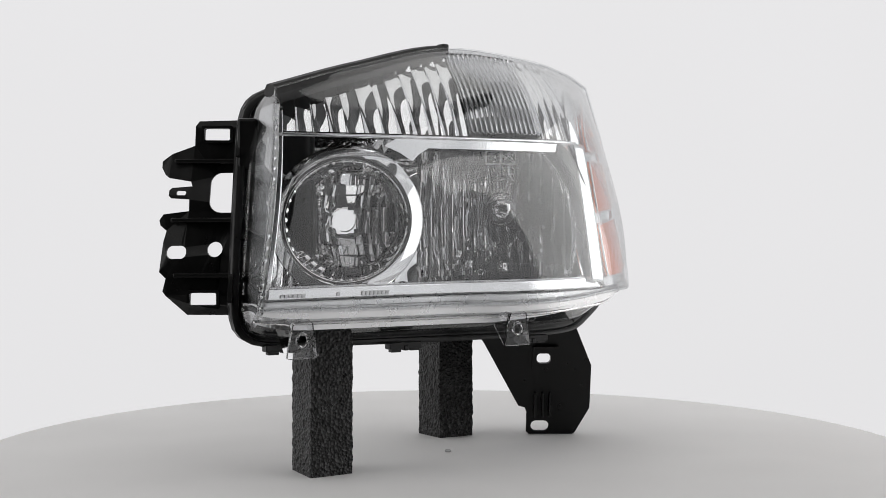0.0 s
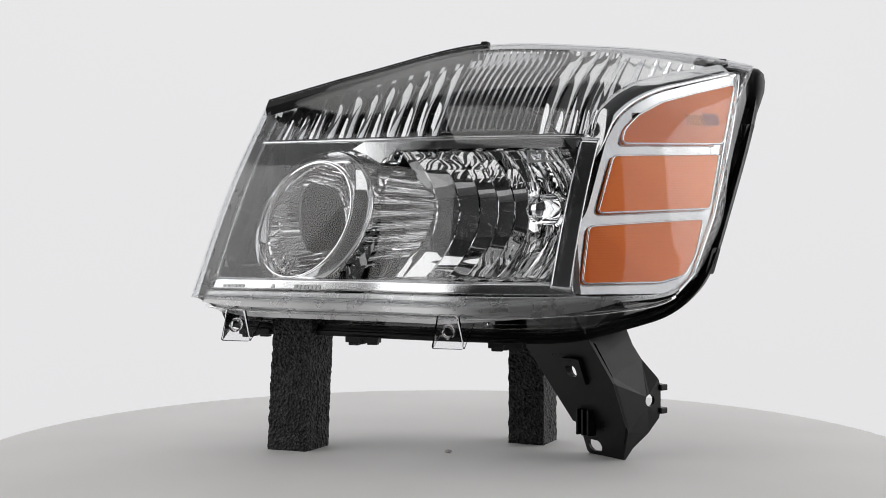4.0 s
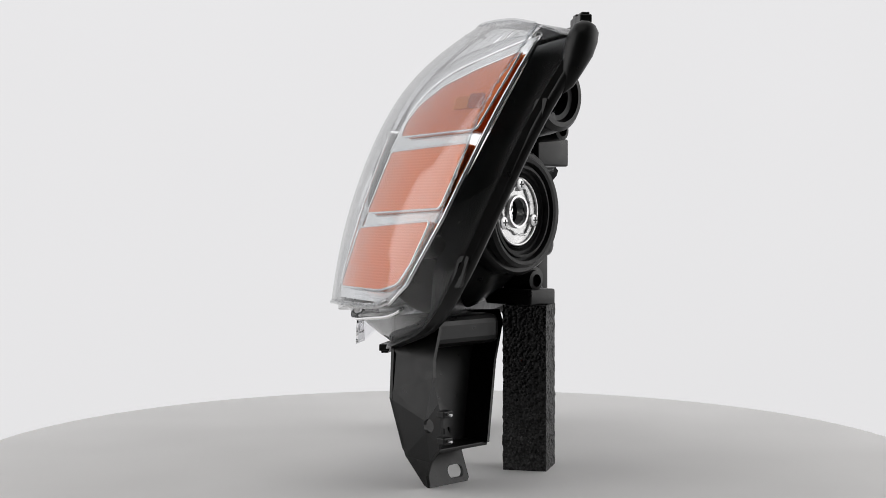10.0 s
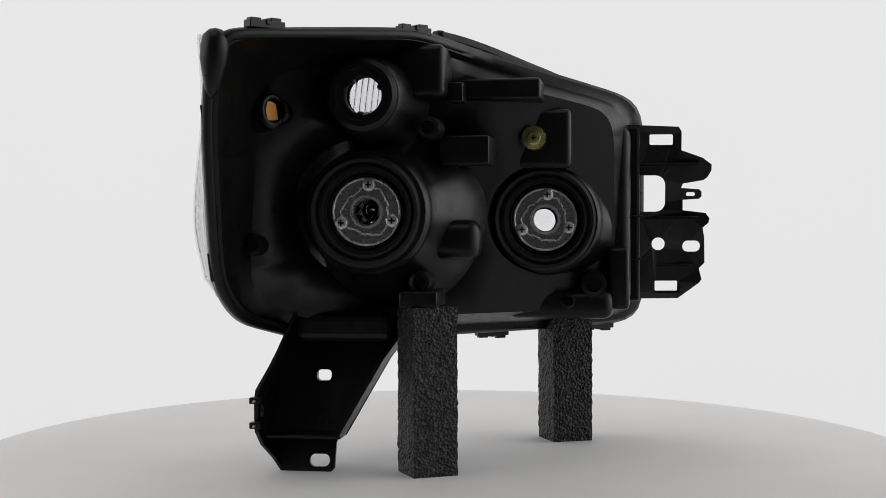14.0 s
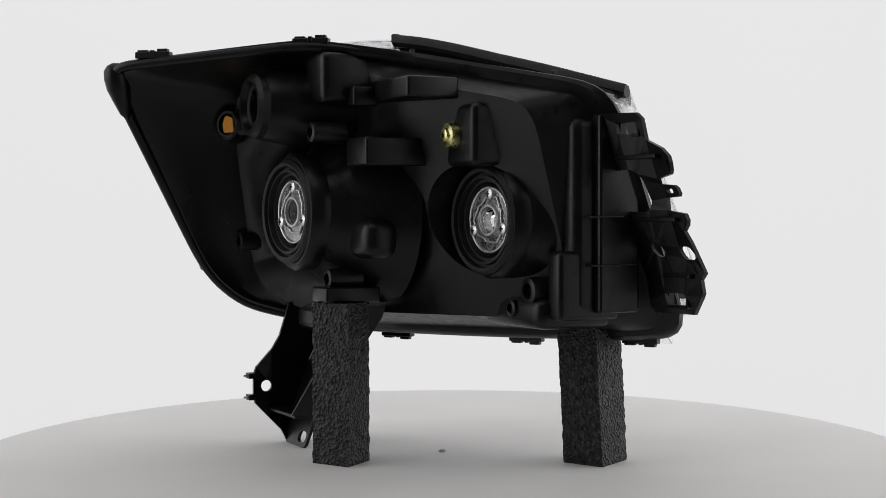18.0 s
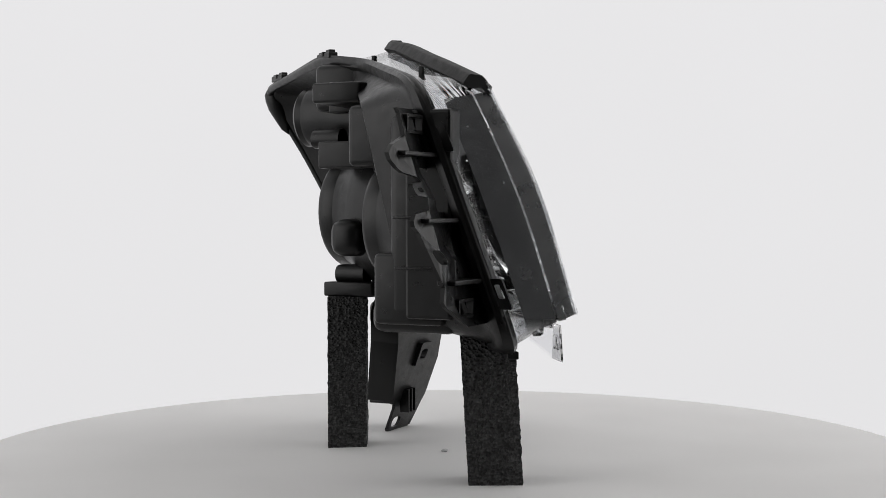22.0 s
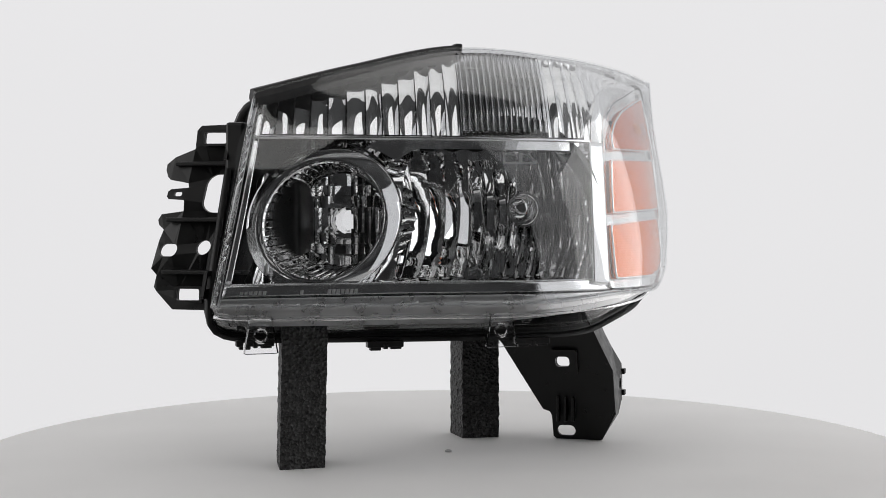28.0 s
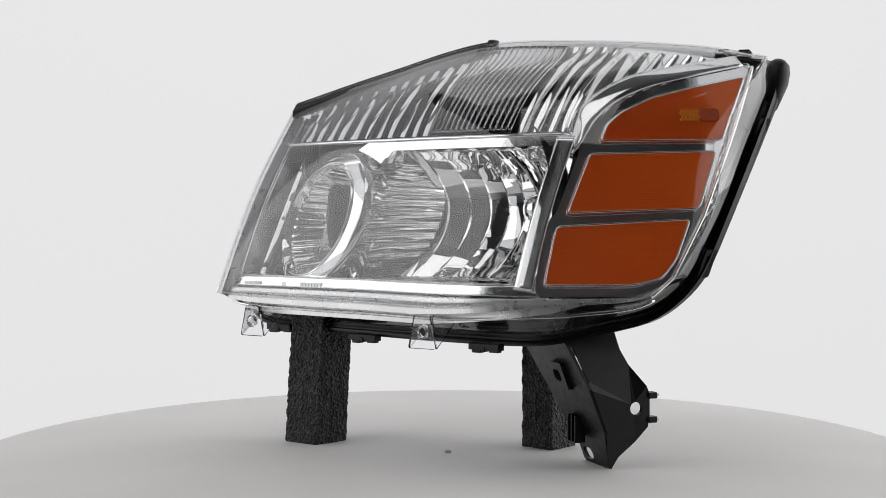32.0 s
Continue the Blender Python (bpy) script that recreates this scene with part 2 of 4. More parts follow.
# ---- the studio ----
def studio():
    east, west = -43, 214
    bm = bmesh.new()
    rows = []
    prof = [(2.6, -0.9), (2.6, 0.2), (2.6, 1.2), (2.55, 1.9), (2.35, 2.3), (1.95, 2.58)]
    for i in range(61):
        t = radians(east + (west - east) * i / 60)
        rows.append([bm.verts.new((r * math.cos(t), r * math.sin(t) - 0.2, z)) for r, z in prof])
    for i in range(60):
        for k in range(len(prof) - 1):
            bm.faces.new((rows[i][k], rows[i + 1][k], rows[i + 1][k + 1], rows[i][k + 1]))
    me = bpy.data.meshes.new("backdrop")
    bm.to_mesh(me)
    bm.free()
    me.polygons.foreach_set("use_smooth", [True] * len(me.polygons))
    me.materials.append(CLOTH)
    ob = tagged(new("backdrop", me), "curved white cloth backdrop, its brightness put in as emission", "backdrop", kind="structure")
    solid(ob, 0.01, -1)

    def slab(name, dims, mat, label):
        bm = box_bm(*dims, bevel=0)
        me = bpy.data.meshes.new(name)
        bm.to_mesh(me)
        bm.free()
        me.materials.append(mat)
        return tagged(new(name, me), label, name.split("_")[0], kind="structure")
    slab("floor", (-3.6, 3.6, -3.6, 3.4, -1.0, -0.9), FLOORING, "grey studio floor under the turntable")
    slab("ceiling", (-3.6, 3.6, -3.6, 3.4, 3.0, 3.1), WALL, "dark studio ceiling")
    slab("wall_south", (-3.6, 3.6, -3.7, -3.6, -0.9, 3.0), WALL, "dark studio wall behind the camera")
    slab("wall_west", (-3.7, -3.6, -3.6, 3.4, -0.9, 3.0), WALL, "dark studio side wall")
    slab("wall_east", (3.6, 3.7, -3.6, 3.4, -0.9, 3.0), WALL, "dark studio side wall")
    slab("wall_north", (-3.6, 3.6, 3.4, 3.5, -0.9, 3.0), WALL, "dark studio wall behind the backdrop")


studio()


# ---- turntable ----
def turntable():
    top = thing("turntable", "round matt white motorised display turntable", "turntable")
    prof = [(0.0005, 0.0), (0.2, 0.0), (0.487, 0.0), (0.4895, -0.001), (0.4905, -0.003), (0.4905, -0.022), (0.489, -0.024), (0.0005, -0.024)]
    auto_smooth(part("disc", revolve(prof, 160, lambda a, b, d: (a, b, d)), DISC, top, "white laminated round top"))
    base = [(0.0005, -0.0241), (0.16, -0.0241), (0.16, -0.09), (0.2, -0.1), (0.2, -0.14), (0.0005, -0.14)]
    auto_smooth(part("motor_base", revolve(base, 64, lambda a, b, d: (a, b, d)), BLACK, top, "black motor base"))
    return top


def stand():
    st = thing("display_stand", "dark square studio table under the turntable", "table")
    part("tabletop", box_bm(-0.3, 0.3, -0.3, 0.3, -0.18, -0.1405, 0.004), WALL, st)
    for sx in (-1, 1):
        for sy in (-1, 1):
            part("leg", box_bm(sx * 0.27 - 0.02, sx * 0.27 + 0.02, sy * 0.27 - 0.02, sy * 0.27 + 0.02, -0.9, -0.1805, 0.003), WALL, st)
    return st


disc = turntable()
stand()


def foam_block(corners, top, lean):
    """A cut foam post: four corners on the turntable, its top height, and how far its top leans."""
    ob = thing("foam_block", "rough black cut foam block standing under the headlight", "foam block", "foam supports")
    cx, cy = (sum(c[k] for c in corners) / 4 for k in (0, 1))
    n, m = 9, 44
    ring = []
    for i in range(4):
        a, b = corners[i], corners[(i + 1) % 4]
        for k in range(n):
            ring.append((a[0] + (b[0] - a[0]) * k / n - cx, a[1] + (b[1] - a[1]) * k / n - cy))
    verts, faces, w = [], [], len(ring)
    for j in range(m + 1):
        h = j / m
        for x, y in ring:
            p = Vector((x + lean[0] * h, y + lean[1] * h, top * h))
            q = noise.noise(p * 170) * 0.0012 + noise.noise(p * 420) * 0.0007
            r = Vector((x, y, 0)).normalized()
            verts.append(p + r * q if 0 < j < m else p + r * q * 0.6)
    for j in range(m):
        for i in range(w):
            a, b = j * w + i, j * w + (i + 1) % w
            faces.append((a, b, b + w, a + w))
    faces += [tuple(range(w))[::-1], tuple(range(m * w, m * w + w))]
    part("block", (verts, faces), FOAM, ob)
    ob.location = (cx, cy, 0.0)
    return ob


FOAM_A = foam_block([(-0.146, -0.093), (-0.124, -0.137), (-0.087, -0.113), (-0.106, -0.075)], 0.136, (0.0, 0.008))
FOAM_B = foam_block([(-0.029, 0.121), (-0.006, 0.088), (0.030, 0.106), (0.009, 0.142)], 0.157, (0.0, 0.0))


def speck():
    ob = thing("dust_speck", "small grey crumb of dust lying on the turntable", "dust speck")
    bm = bmesh.new()
    bmesh.ops.create_icosphere(bm, subdivisions=2, radius=0.0035)
    for v in bm.verts:
        v.co += v.co.normalized() * noise.noise(v.co * 900) * 0.001
        v.co.z = v.co.z * 0.5 + 0.0012
    part("crumb", bm, DUST, ob)
    ob.location = (0.0028, 0.002, 0.0)
    return ob


SPECK = speck()

# ---- the headlight: shapes in the turntable's plane at the start of the turn ----
LAMP = thing("headlight", "truck headlight with clear lens, chrome reflectors, amber markers, black housing", "headlight")

L_BOTTOM = spline([0, 0.36, 0.64, 0.72, 0.80, 0.92, 1.0], [(-0.163, -0.202, 0.159), (-0.0037, -0.1008, 0.157), (0.1353, -0.0189, 0.159), (0.1722, 0.0245, 0.164), (0.1895, 0.0567, 0.164), (0.2010, 0.1153, 0.167), (0.204, 0.150, 0.184)])
L_TOP = spline([0, 0.22, 0.42, 0.62, 0.80, 1.0], [(-0.157, -0.115, 0.361), (-0.0852, -0.0378, 0.3893), (0.0009, 0.046, 0.4155), (0.0895, 0.1323, 0.4125), (0.1375, 0.2092, 0.4057), (0.170, 0.268, 0.394)])
L_LEFT = spline([0, 0.5, 1], [(-0.163, -0.202, 0.159), (-0.1555, -0.1645, 0.2650), (-0.157, -0.115, 0.361)])
L_RIGHT = spline([0, 0.35, 0.7, 1], [(0.204, 0.150, 0.184), (0.2005, 0.1899, 0.2435), (0.1815, 0.2240, 0.3350), (0.170, 0.268, 0.394)])


def lens_point(u, v, inset=0.0):
    """The lens's outer face: u from the grille side round to the wing side, v from sill to top."""
    b, t, l, r = L_BOTTOM(u), L_TOP(u), L_LEFT(v), L_RIGHT(v)
    c00, c10, c01, c11 = L_BOTTOM(0), L_BOTTOM(1), L_TOP(0), L_TOP(1)
    p = (1 - v) * b + v * t + (1 - u) * l + u * r - ((1 - u) * (1 - v) * c00 + u * (1 - v) * c10 + (1 - u) * v * c01 + u * v * c11)
    k = 4 * v * (1 - v) * math.sin(math.pi * min(1, max(0, u))) ** 0.8
    turn = min(1.0, max(0.0, (u - 0.62) / 0.2))
    p = p + k * ((1 - turn) * np.array((0.0167, -0.0150, 0.0256)) + turn * np.array((0.0149, -0.0166, 0.0152)))
    inward = (1 - turn) * np.array((-0.35, 0.90, 0.0)) + turn * np.array((-0.93, 0.1, 0.0))
    return Vector(p + inward * inset)


V_FOUND = {}


def v_at(u, z):
    """The v at which the lens reaches the height z."""
    key = (round(u, 6), round(z, 5))
    if key in V_FOUND:
        return V_FOUND[key]
    lo, hi = 0.0, 1.0
    for _ in range(18):
        m = (lo + hi) / 2
        lo, hi = (m, hi) if lens_point(u, m).z < z else (lo, m)
    V_FOUND[key] = lo
    return lo


# rim of the housing that the lens sits in
RIM_KEYS = [(-0.190, -0.160, 0.126), (0.130, 0.052, 0.123), (0.170, 0.150, 0.147), (0.180, 0.188, 0.180), (0.1640, 0.263, 0.318), (0.1460, 0.305, 0.388), (0.008, 0.142, 0.404), (-0.042, 0.058, 0.391), (-0.190, -0.070, 0.356)]
RIM_COUNTS = [24, 12, 6, 13, 7, 24, 10, 16, 20]


def rim_loop():
    """Closed rim with rounded corners."""
    out = []
    for i, a in enumerate(RIM_KEYS):
        a, b = np.array(a), np.array(RIM_KEYS[(i + 1) % len(RIM_KEYS)])
        n = RIM_COUNTS[i]
        out += [a + (b - a) * j / n for j in range(n)]
    for _ in range(7):
        out = [(out[i - 1] + 2 * out[i] + out[(i + 1) % len(out)]) / 4 for i in range(len(out))]
    return out


def lens_edge():
    """The lens's edge, with as many points as the rim."""
    c, out = RIM_COUNTS, []
    out += [L_BOTTOM(0.74 * j / c[0]) for j in range(c[0])]
    out += [L_BOTTOM(0.74 + 0.19 * j / c[1]) for j in range(c[1])]
    out += [L_BOTTOM(0.93 + 0.07 * j / c[2]) for j in range(c[2])]
    out += [L_RIGHT(j / (c[3] + c[4])) for j in range(c[3] + c[4])]
    n = c[5] + c[6]
    out += [L_TOP(1 - 0.62 * j / n) for j in range(n)]
    out += [L_TOP(0.38 - 0.38 * j / c[7]) for j in range(c[7])]
    out += [L_LEFT(1 - j / c[8]) for j in range(c[8])]
    return out


RIM, EDGE = rim_loop(), lens_edge()


def lens():
    v1, f1 = grid_mesh(84, 40, lambda u, v: lens_point(u, v))
    n = len(RIM)
    rings = []
    for s, drop in ((0.0, 0.0), (0.04, 0.0), (0.25, 0.003), (0.5, 0.002), (0.78, 0.0), (0.97, 0.0)):
        for i in range(n):
            p = EDGE[i] * (1 - s) + RIM[i] * s
            rings.append(Vector(p) + Vector((0, 0, drop if i < 42 else 0)))
    m = 6
    f2 = [(k * n + i, k * n + (i + 1) % n, (k + 1) * n + (i + 1) % n, (k + 1) * n + i) for k in range(m - 1) for i in range(n)]
    bm = bmesh.new()
    verts, faces = join((v1, f1), (rings, f2))
    bvs = [bm.verts.new(v) for v in verts]
    for f in faces:
        bm.faces.new([bvs[i] for i in f])
    bmesh.ops.remove_doubles(bm, verts=bm.verts[:], dist=0.0012)
    ob = part("lens", bm, LENS, LAMP, "clear wraparound polycarbonate lens", True)
    ob.data.set_sharp_from_angle(angle=radians(40))
    solid(ob, 0.0026, -1)
    ob.visible_shadow = False
    rib = part("skirt_rib", tube_path([EDGE[i] * 0.62 + RIM[i] * 0.38 + np.array((0, -0.001, -0.001)) for i in range(38)], 0.0017, 8), RIBBED, ob, "clear moulded rib along the lower skirt", True)
    rib.visible_shadow = False
    # polished bead along the lens's front edge
    bead = part("edge_bead", tube_path([EDGE[i] for i in range(n)], 0.0013, 6, True), LENS, ob, "rounded clear edge", True)
    bead.visible_shadow = False
    return ob


LENS_OB = lens()


def back_y(x, z):
    return 0.069 + 0.55 * x + 0.25 * (z - 0.24)


# socket centres: x, z, depth of the lip, radius of the moulded neck
SOCKETS = {"low": (-0.1025, 0.2375, 0.013, 0.055), "high": (0.052, 0.2455, 0.150, 0.058)}
TURN_HOLE = (0.047, 0.349, 0.188, 0.031)
MARKER_HOLE = (0.129, 0.336, 0.189, 0.0112)


def housing():
    n = len(RIM)
    cen = np.mean(RIM, axis=0)
    back = []
    for p in RIM:
        q = cen + (p - cen) * np.array((0.90, 1.0, 0.86))
        q[2] = min(max(q[2], 0.139), 0.392)
        back.append(np.array((q[0], back_y(q[0], q[2]), q[2])))
    verts = []
    # rim lip: a channel round the lens, then the wall back to the rear face
    lift = [(0.0, 0.0005, 0.004), (0.0, 0.006, 0.003), (0.0, 0.0065, -0.006), (0.06, 0.004, -0.008), (0.10, -0.001, -0.008), (0.3, 0.0, 0.0), (0.6, 0.001, 0.0), (0.9, 0.0, 0.0), (1.0, 0.0, 0.0)]
    for s, out, fwd in lift:
        for i in range(n):
            p = RIM[i] * (1 - s) + back[i] * s
            d = RIM[i] - cen
            d[1] = 0
            d = d / np.linalg.norm(d)
            verts.append(Vector(p + d * out + np.array((0.45, -0.8, -0.2)) * fwd))
    m = len(lift)
    faces = [(k * n + i, k * n + (i + 1) % n, (k + 1) * n + (i + 1) % n, (k + 1) * n + i) for k in range(m - 1) for i in range(n)]
    necks = (*SOCKETS.values(), TURN_HOLE, MARKER_HOLE)
    bm = bmesh.new()
    edges = []
    for loop in ([(p[0], p[2]) for p in back], *[circle2(x, z, r + (0.012 if x > 0 and r > 0.04 else 0), n=40) for x, z, y, r in necks]):
        vs = [bm.verts.new((p[0], p[1], 0)) for p in loop]
        edges += [bm.edges.new((vs[i], vs[(i + 1) % len(vs)])) for i in range(len(vs))]
    bmesh.ops.triangle_fill(bm, use_beauty=True, edges=edges, normal=(0, 0, 1))
    for v in bm.verts:
        x, z = v.co.x, v.co.y
        v.co = Vector((x, back_y(x, z), z))
    wall = bm_to_pair(bm)
    pipes = []
    for x, z, y, r in necks:
        pts, fs = [], []
        for i in range(40):
            c, s = math.cos(2 * math.pi * i / 40), math.sin(2 * math.pi * i / 40)
            a, b = x + r * c, z + r * s
            pts += [Vector((a, max(back_y(a, b), y - 0.045), b)), Vector((a, y - 0.008, b)), Vector((x + (r - 0.003) * c, y - 0.004, z + (r - 0.003) * s)), Vector((x + (r - 0.008) * c, y - 0.004, z + (r - 0.008) * s)), Vector((x + (r - 0.008) * c, y - 0.03, z + (r - 0.008) * s))]
        for i in range(40):
            for k in range(4 if r > 0.02 else 1):
                p, q = i * 5 + k, ((i + 1) % 40) * 5 + k
                fs.append((p, q, q + 1, p + 1))
        pipes.append((pts, fs))
    ob = part("housing", join((verts, faces), wall, *pipes), BLACK, LAMP, "black moulded plastic rear housing")
    bm = bmesh.new()
    bm.from_mesh(ob.data)
    bmesh.ops.remove_doubles(bm, verts=bm.verts[:], dist=0.0003)
    bmesh.ops.recalc_face_normals(bm, faces=bm.faces[:])
    bm.to_mesh(ob.data)
    bm.free()
    auto_smooth(ob, 38)
    solid(ob, 0.002, 0)
    lip = []
    for p in RIM:
        d = p - cen
        d[1] = 0
        lip.append(p + d / np.linalg.norm(d) * 0.002 + np.array((0.45, -0.8, -0.2)) * -0.004)
    knob = [(0.0004, -0.016), (0.006, -0.0145), (0.0106, -0.010), (0.0124, -0.002), (0.0124, 0.009), (0.0095, 0.022), (0.0060, 0.036), (0.0004, 0.044)]
    along = Vector((0.17, -0.30, -0.94)).normalized()
    side = along.cross(Vector((1, 0, 0))).normalized()
    out = side.cross(along)
    auto_smooth(part("corner_boss", revolve(knob, 28, lambda a, b, d: Vector((0.1472, 0.2955, 0.380)) + out * a * 0.95 + side * b + along * d), BLACK, ob, "rounded boss at the wing corner of the rim"), 60)
    part("rim_bead", tube_path(lip, 0.0050, 8, True), BLACK, ob, "rounded black rim of the housing", True)
    return ob


HOUSING = housing()


# ---- light chambers ----
def front_y(x, z):
    return -0.09 + 0.70 * x + 0.43 * (z - 0.160)


RING = (-0.0917, 0.2378)


def facet_tilt(i, j, seed):
    """A small fixed tilt for each block of a faceted mirror."""
    k = math.sin(i * 12.9898 + j * 78.233 + seed) * 43758.5453
    q = math.sin(i * 39.346 + j * 11.135 + seed) * 24634.6345
    return (k - math.floor(k)) * 2 - 1, (q - math.floor(q)) * 2 - 1


def ticks(bounds, n):
    """Grid lines that double at every bound, so that blocks meet in real steps: (place, block, share)."""
    return [(bounds[i] + (bounds[i + 1] - bounds[i]) * k / n, i, k / n) for i in range(len(bounds) - 1) for k in range(n + 1)]


def block_grid(xs, zs, f, keep):
    verts = [f(x, z) for x in xs for z in zs]
    m, faces = len(zs), []
    for i in range(len(xs) - 1):
        for j in range(m - 1):
            p = i * m + j
            if keep((xs[i][0] + xs[i + 1][0]) / 2, (zs[j][0] + zs[j + 1][0]) / 2):
                faces.append((p, p + m, p + m + 1, p + 1))
    return verts, faces


def low_beam():
    cx, cz = RING

    # radius, depth, and how far the section leans with the lens
    def turned(prof, n, shape=None):
        lean = [p[2] for p in prof]

        def place(a, b, d):
            k = int(d[1])
            return (cx + a, d[0] + lean[k] * (0.284 * a + 0.335 * b), cz + b)
        verts, faces = [], []
        for k, (r, d, _) in enumerate(prof):
            for i in range(n):
                t = 2 * math.pi * i / n
                rr, dd = shape(t, r, d, k) if shape else (r, d)
                verts.append(Vector(place(rr * math.cos(t), rr * math.sin(t), (dd, k))))
        for k in range(len(prof) - 1):
            for i in range(n):
                j = (i + 1) % n
                faces.append((k * n + i, k * n + j, (k + 1) * n + j, (k + 1) * n + i))
        return verts, faces
    rim = [(0.0588, -0.1000, 1), (0.0594, -0.1098, 1), (0.0588, -0.1114, 1), (0.0576, -0.1114, 1), (0.0570, -0.1096, 1), (0.0566, -0.1020, 1)]
    ob = auto_smooth(part("low_beam_reflector", turned(rim, 160), CHROME, LAMP, "round chrome low beam reflector with fluted rim"), 40)
    teeth = [(0.0566, -0.1020, 1), (0.0556, -0.1005, 1), (0.0492, -0.0600, 0.5), (0.0484, -0.0592, 0.5), (0.0478, -0.0540, 0.3), (0.0462, -0.0480, 0.0)]

    def tooth(t, r, d, k):
        w = t / (2 * math.pi) * 38
        f = w - math.floor(w)
        if k in (1, 2):
            r -= 0.0010 * abs(2 * f - 1) ** 5 + 0.0002 * (1 - (2 * f - 1) ** 2)
        return r, d
    auto_smooth(part("fluted_ring", turned(teeth, 38 * 8, tooth), CHROME, ob, "ring of small chrome flutes inside the rim"), 24)
    flange = [(0.0590, -0.1085, 1), (0.0606, -0.1092, 1), (0.0703, -0.1044, 1), (0.0712, -0.1030, 1), (0.0708, -0.0960, 1), (0.0640, -0.0900, 1), (0.0560, -0.0860, 1)]
    auto_smooth(part("flange", turned(flange, 120), BAND, ob, "broad silver band round the low beam"), 40)
    drum = [(0.0690, -0.0985, 1), (0.0672, -0.0860, 1), (0.0640, -0.0500, 1), (0.0600, -0.0080, 1)]

    def axial(t, r, d, k):
        w = t / (2 * math.pi) * 36
        f = w - math.floor(w)
        return r - (0.0026 * (1 - (2 * f - 1) ** 2) if k else 0), d
    auto_smooth(part("drum", turned(drum, 36 * 8, axial), CHROME, ob, "fluted chrome barrel of the low beam"), 24)
    # mirror of upright strips, each broken into blocks, open at the bulb
    R0 = 0.0460
    hx, hz = -0.101, 0.2365
    xs = ticks([-R0, -0.0380, -0.0300, -0.0230, -0.0158, -0.0088, 0.0088, 0.0158, 0.0230, 0.0300, 0.0380, R0], 3)
    wide = [-R0, -0.034, -0.024, -0.0125, 0.0125, 0.024, 0.034, R0]

    def mirror(x, z):
        px, i, f = x
        h = math.sqrt(max(1e-9, R0 * R0 - px * px))
        pz, j, g = z
        pz = max(-h, min(h, pz))
        r = math.hypot(px, pz)
        y = -0.050 + 0.026 * (1 - (r / R0) ** 1.35)
        near = min(1, max(0, r - 0.012) / 0.008)
        tx, tz = facet_tilt(i, j, 1.0)
        fine = 0.0003 * abs(math.sin(pz * 520)) if abs(px) > 0.0235 else 0
        y += near * (0.0009 * (f - 0.5) ** 2 * 4 + 0.0024 * tx * f + 0.0036 * tz * g + fine)
        lean = max(0, y + 0.050) / 0.026
        return Vector((cx + px + (hx - cx) * lean, y, cz + pz + (hz - cz) * lean))

    def keep(x, z):
        k = max(0.0, 1 - (math.hypot(x, z) / R0) ** 1.35)
        return x * x + z * z < R0 * R0 * 1.02 and math.hypot(cx + x + (hx - cx) * k - hx, cz + z + (hz - cz) * k - hz) > 0.0136
    m = part("mirror", block_grid(xs, ticks(wide, 12), mirror, keep), CHROME, ob, "faceted chrome mirror")
    auto_smooth(m, 14)
    tube = [(0.0172, -0.0275), (0.0160, -0.0272), (0.0122, -0.0180), (0.0117, -0.014), (0.0115, 0.004)]
    auto_smooth(part("bulb_collar", revolve(tube, 36, lambda a, b, d: (hx + a, d, hz + b)), CHROME, ob, "chrome collar of the bulb hole"))


HB = (0.061, 0.2475)
STRIP = 0.0118


def bowl_y(x, z):
    """Depth of the high beam reflector, a deep bowl cut off by the front of the chamber."""
    dx, dz = x - HB[0], z - HB[1]
    y = 0.112 - (10.0 if dx > 0 else 9.2) * dx * dx - (10.0 if dz > 0 else 9.0) * dz * dz
    return max(y, front_y(x, z) + 0.014)


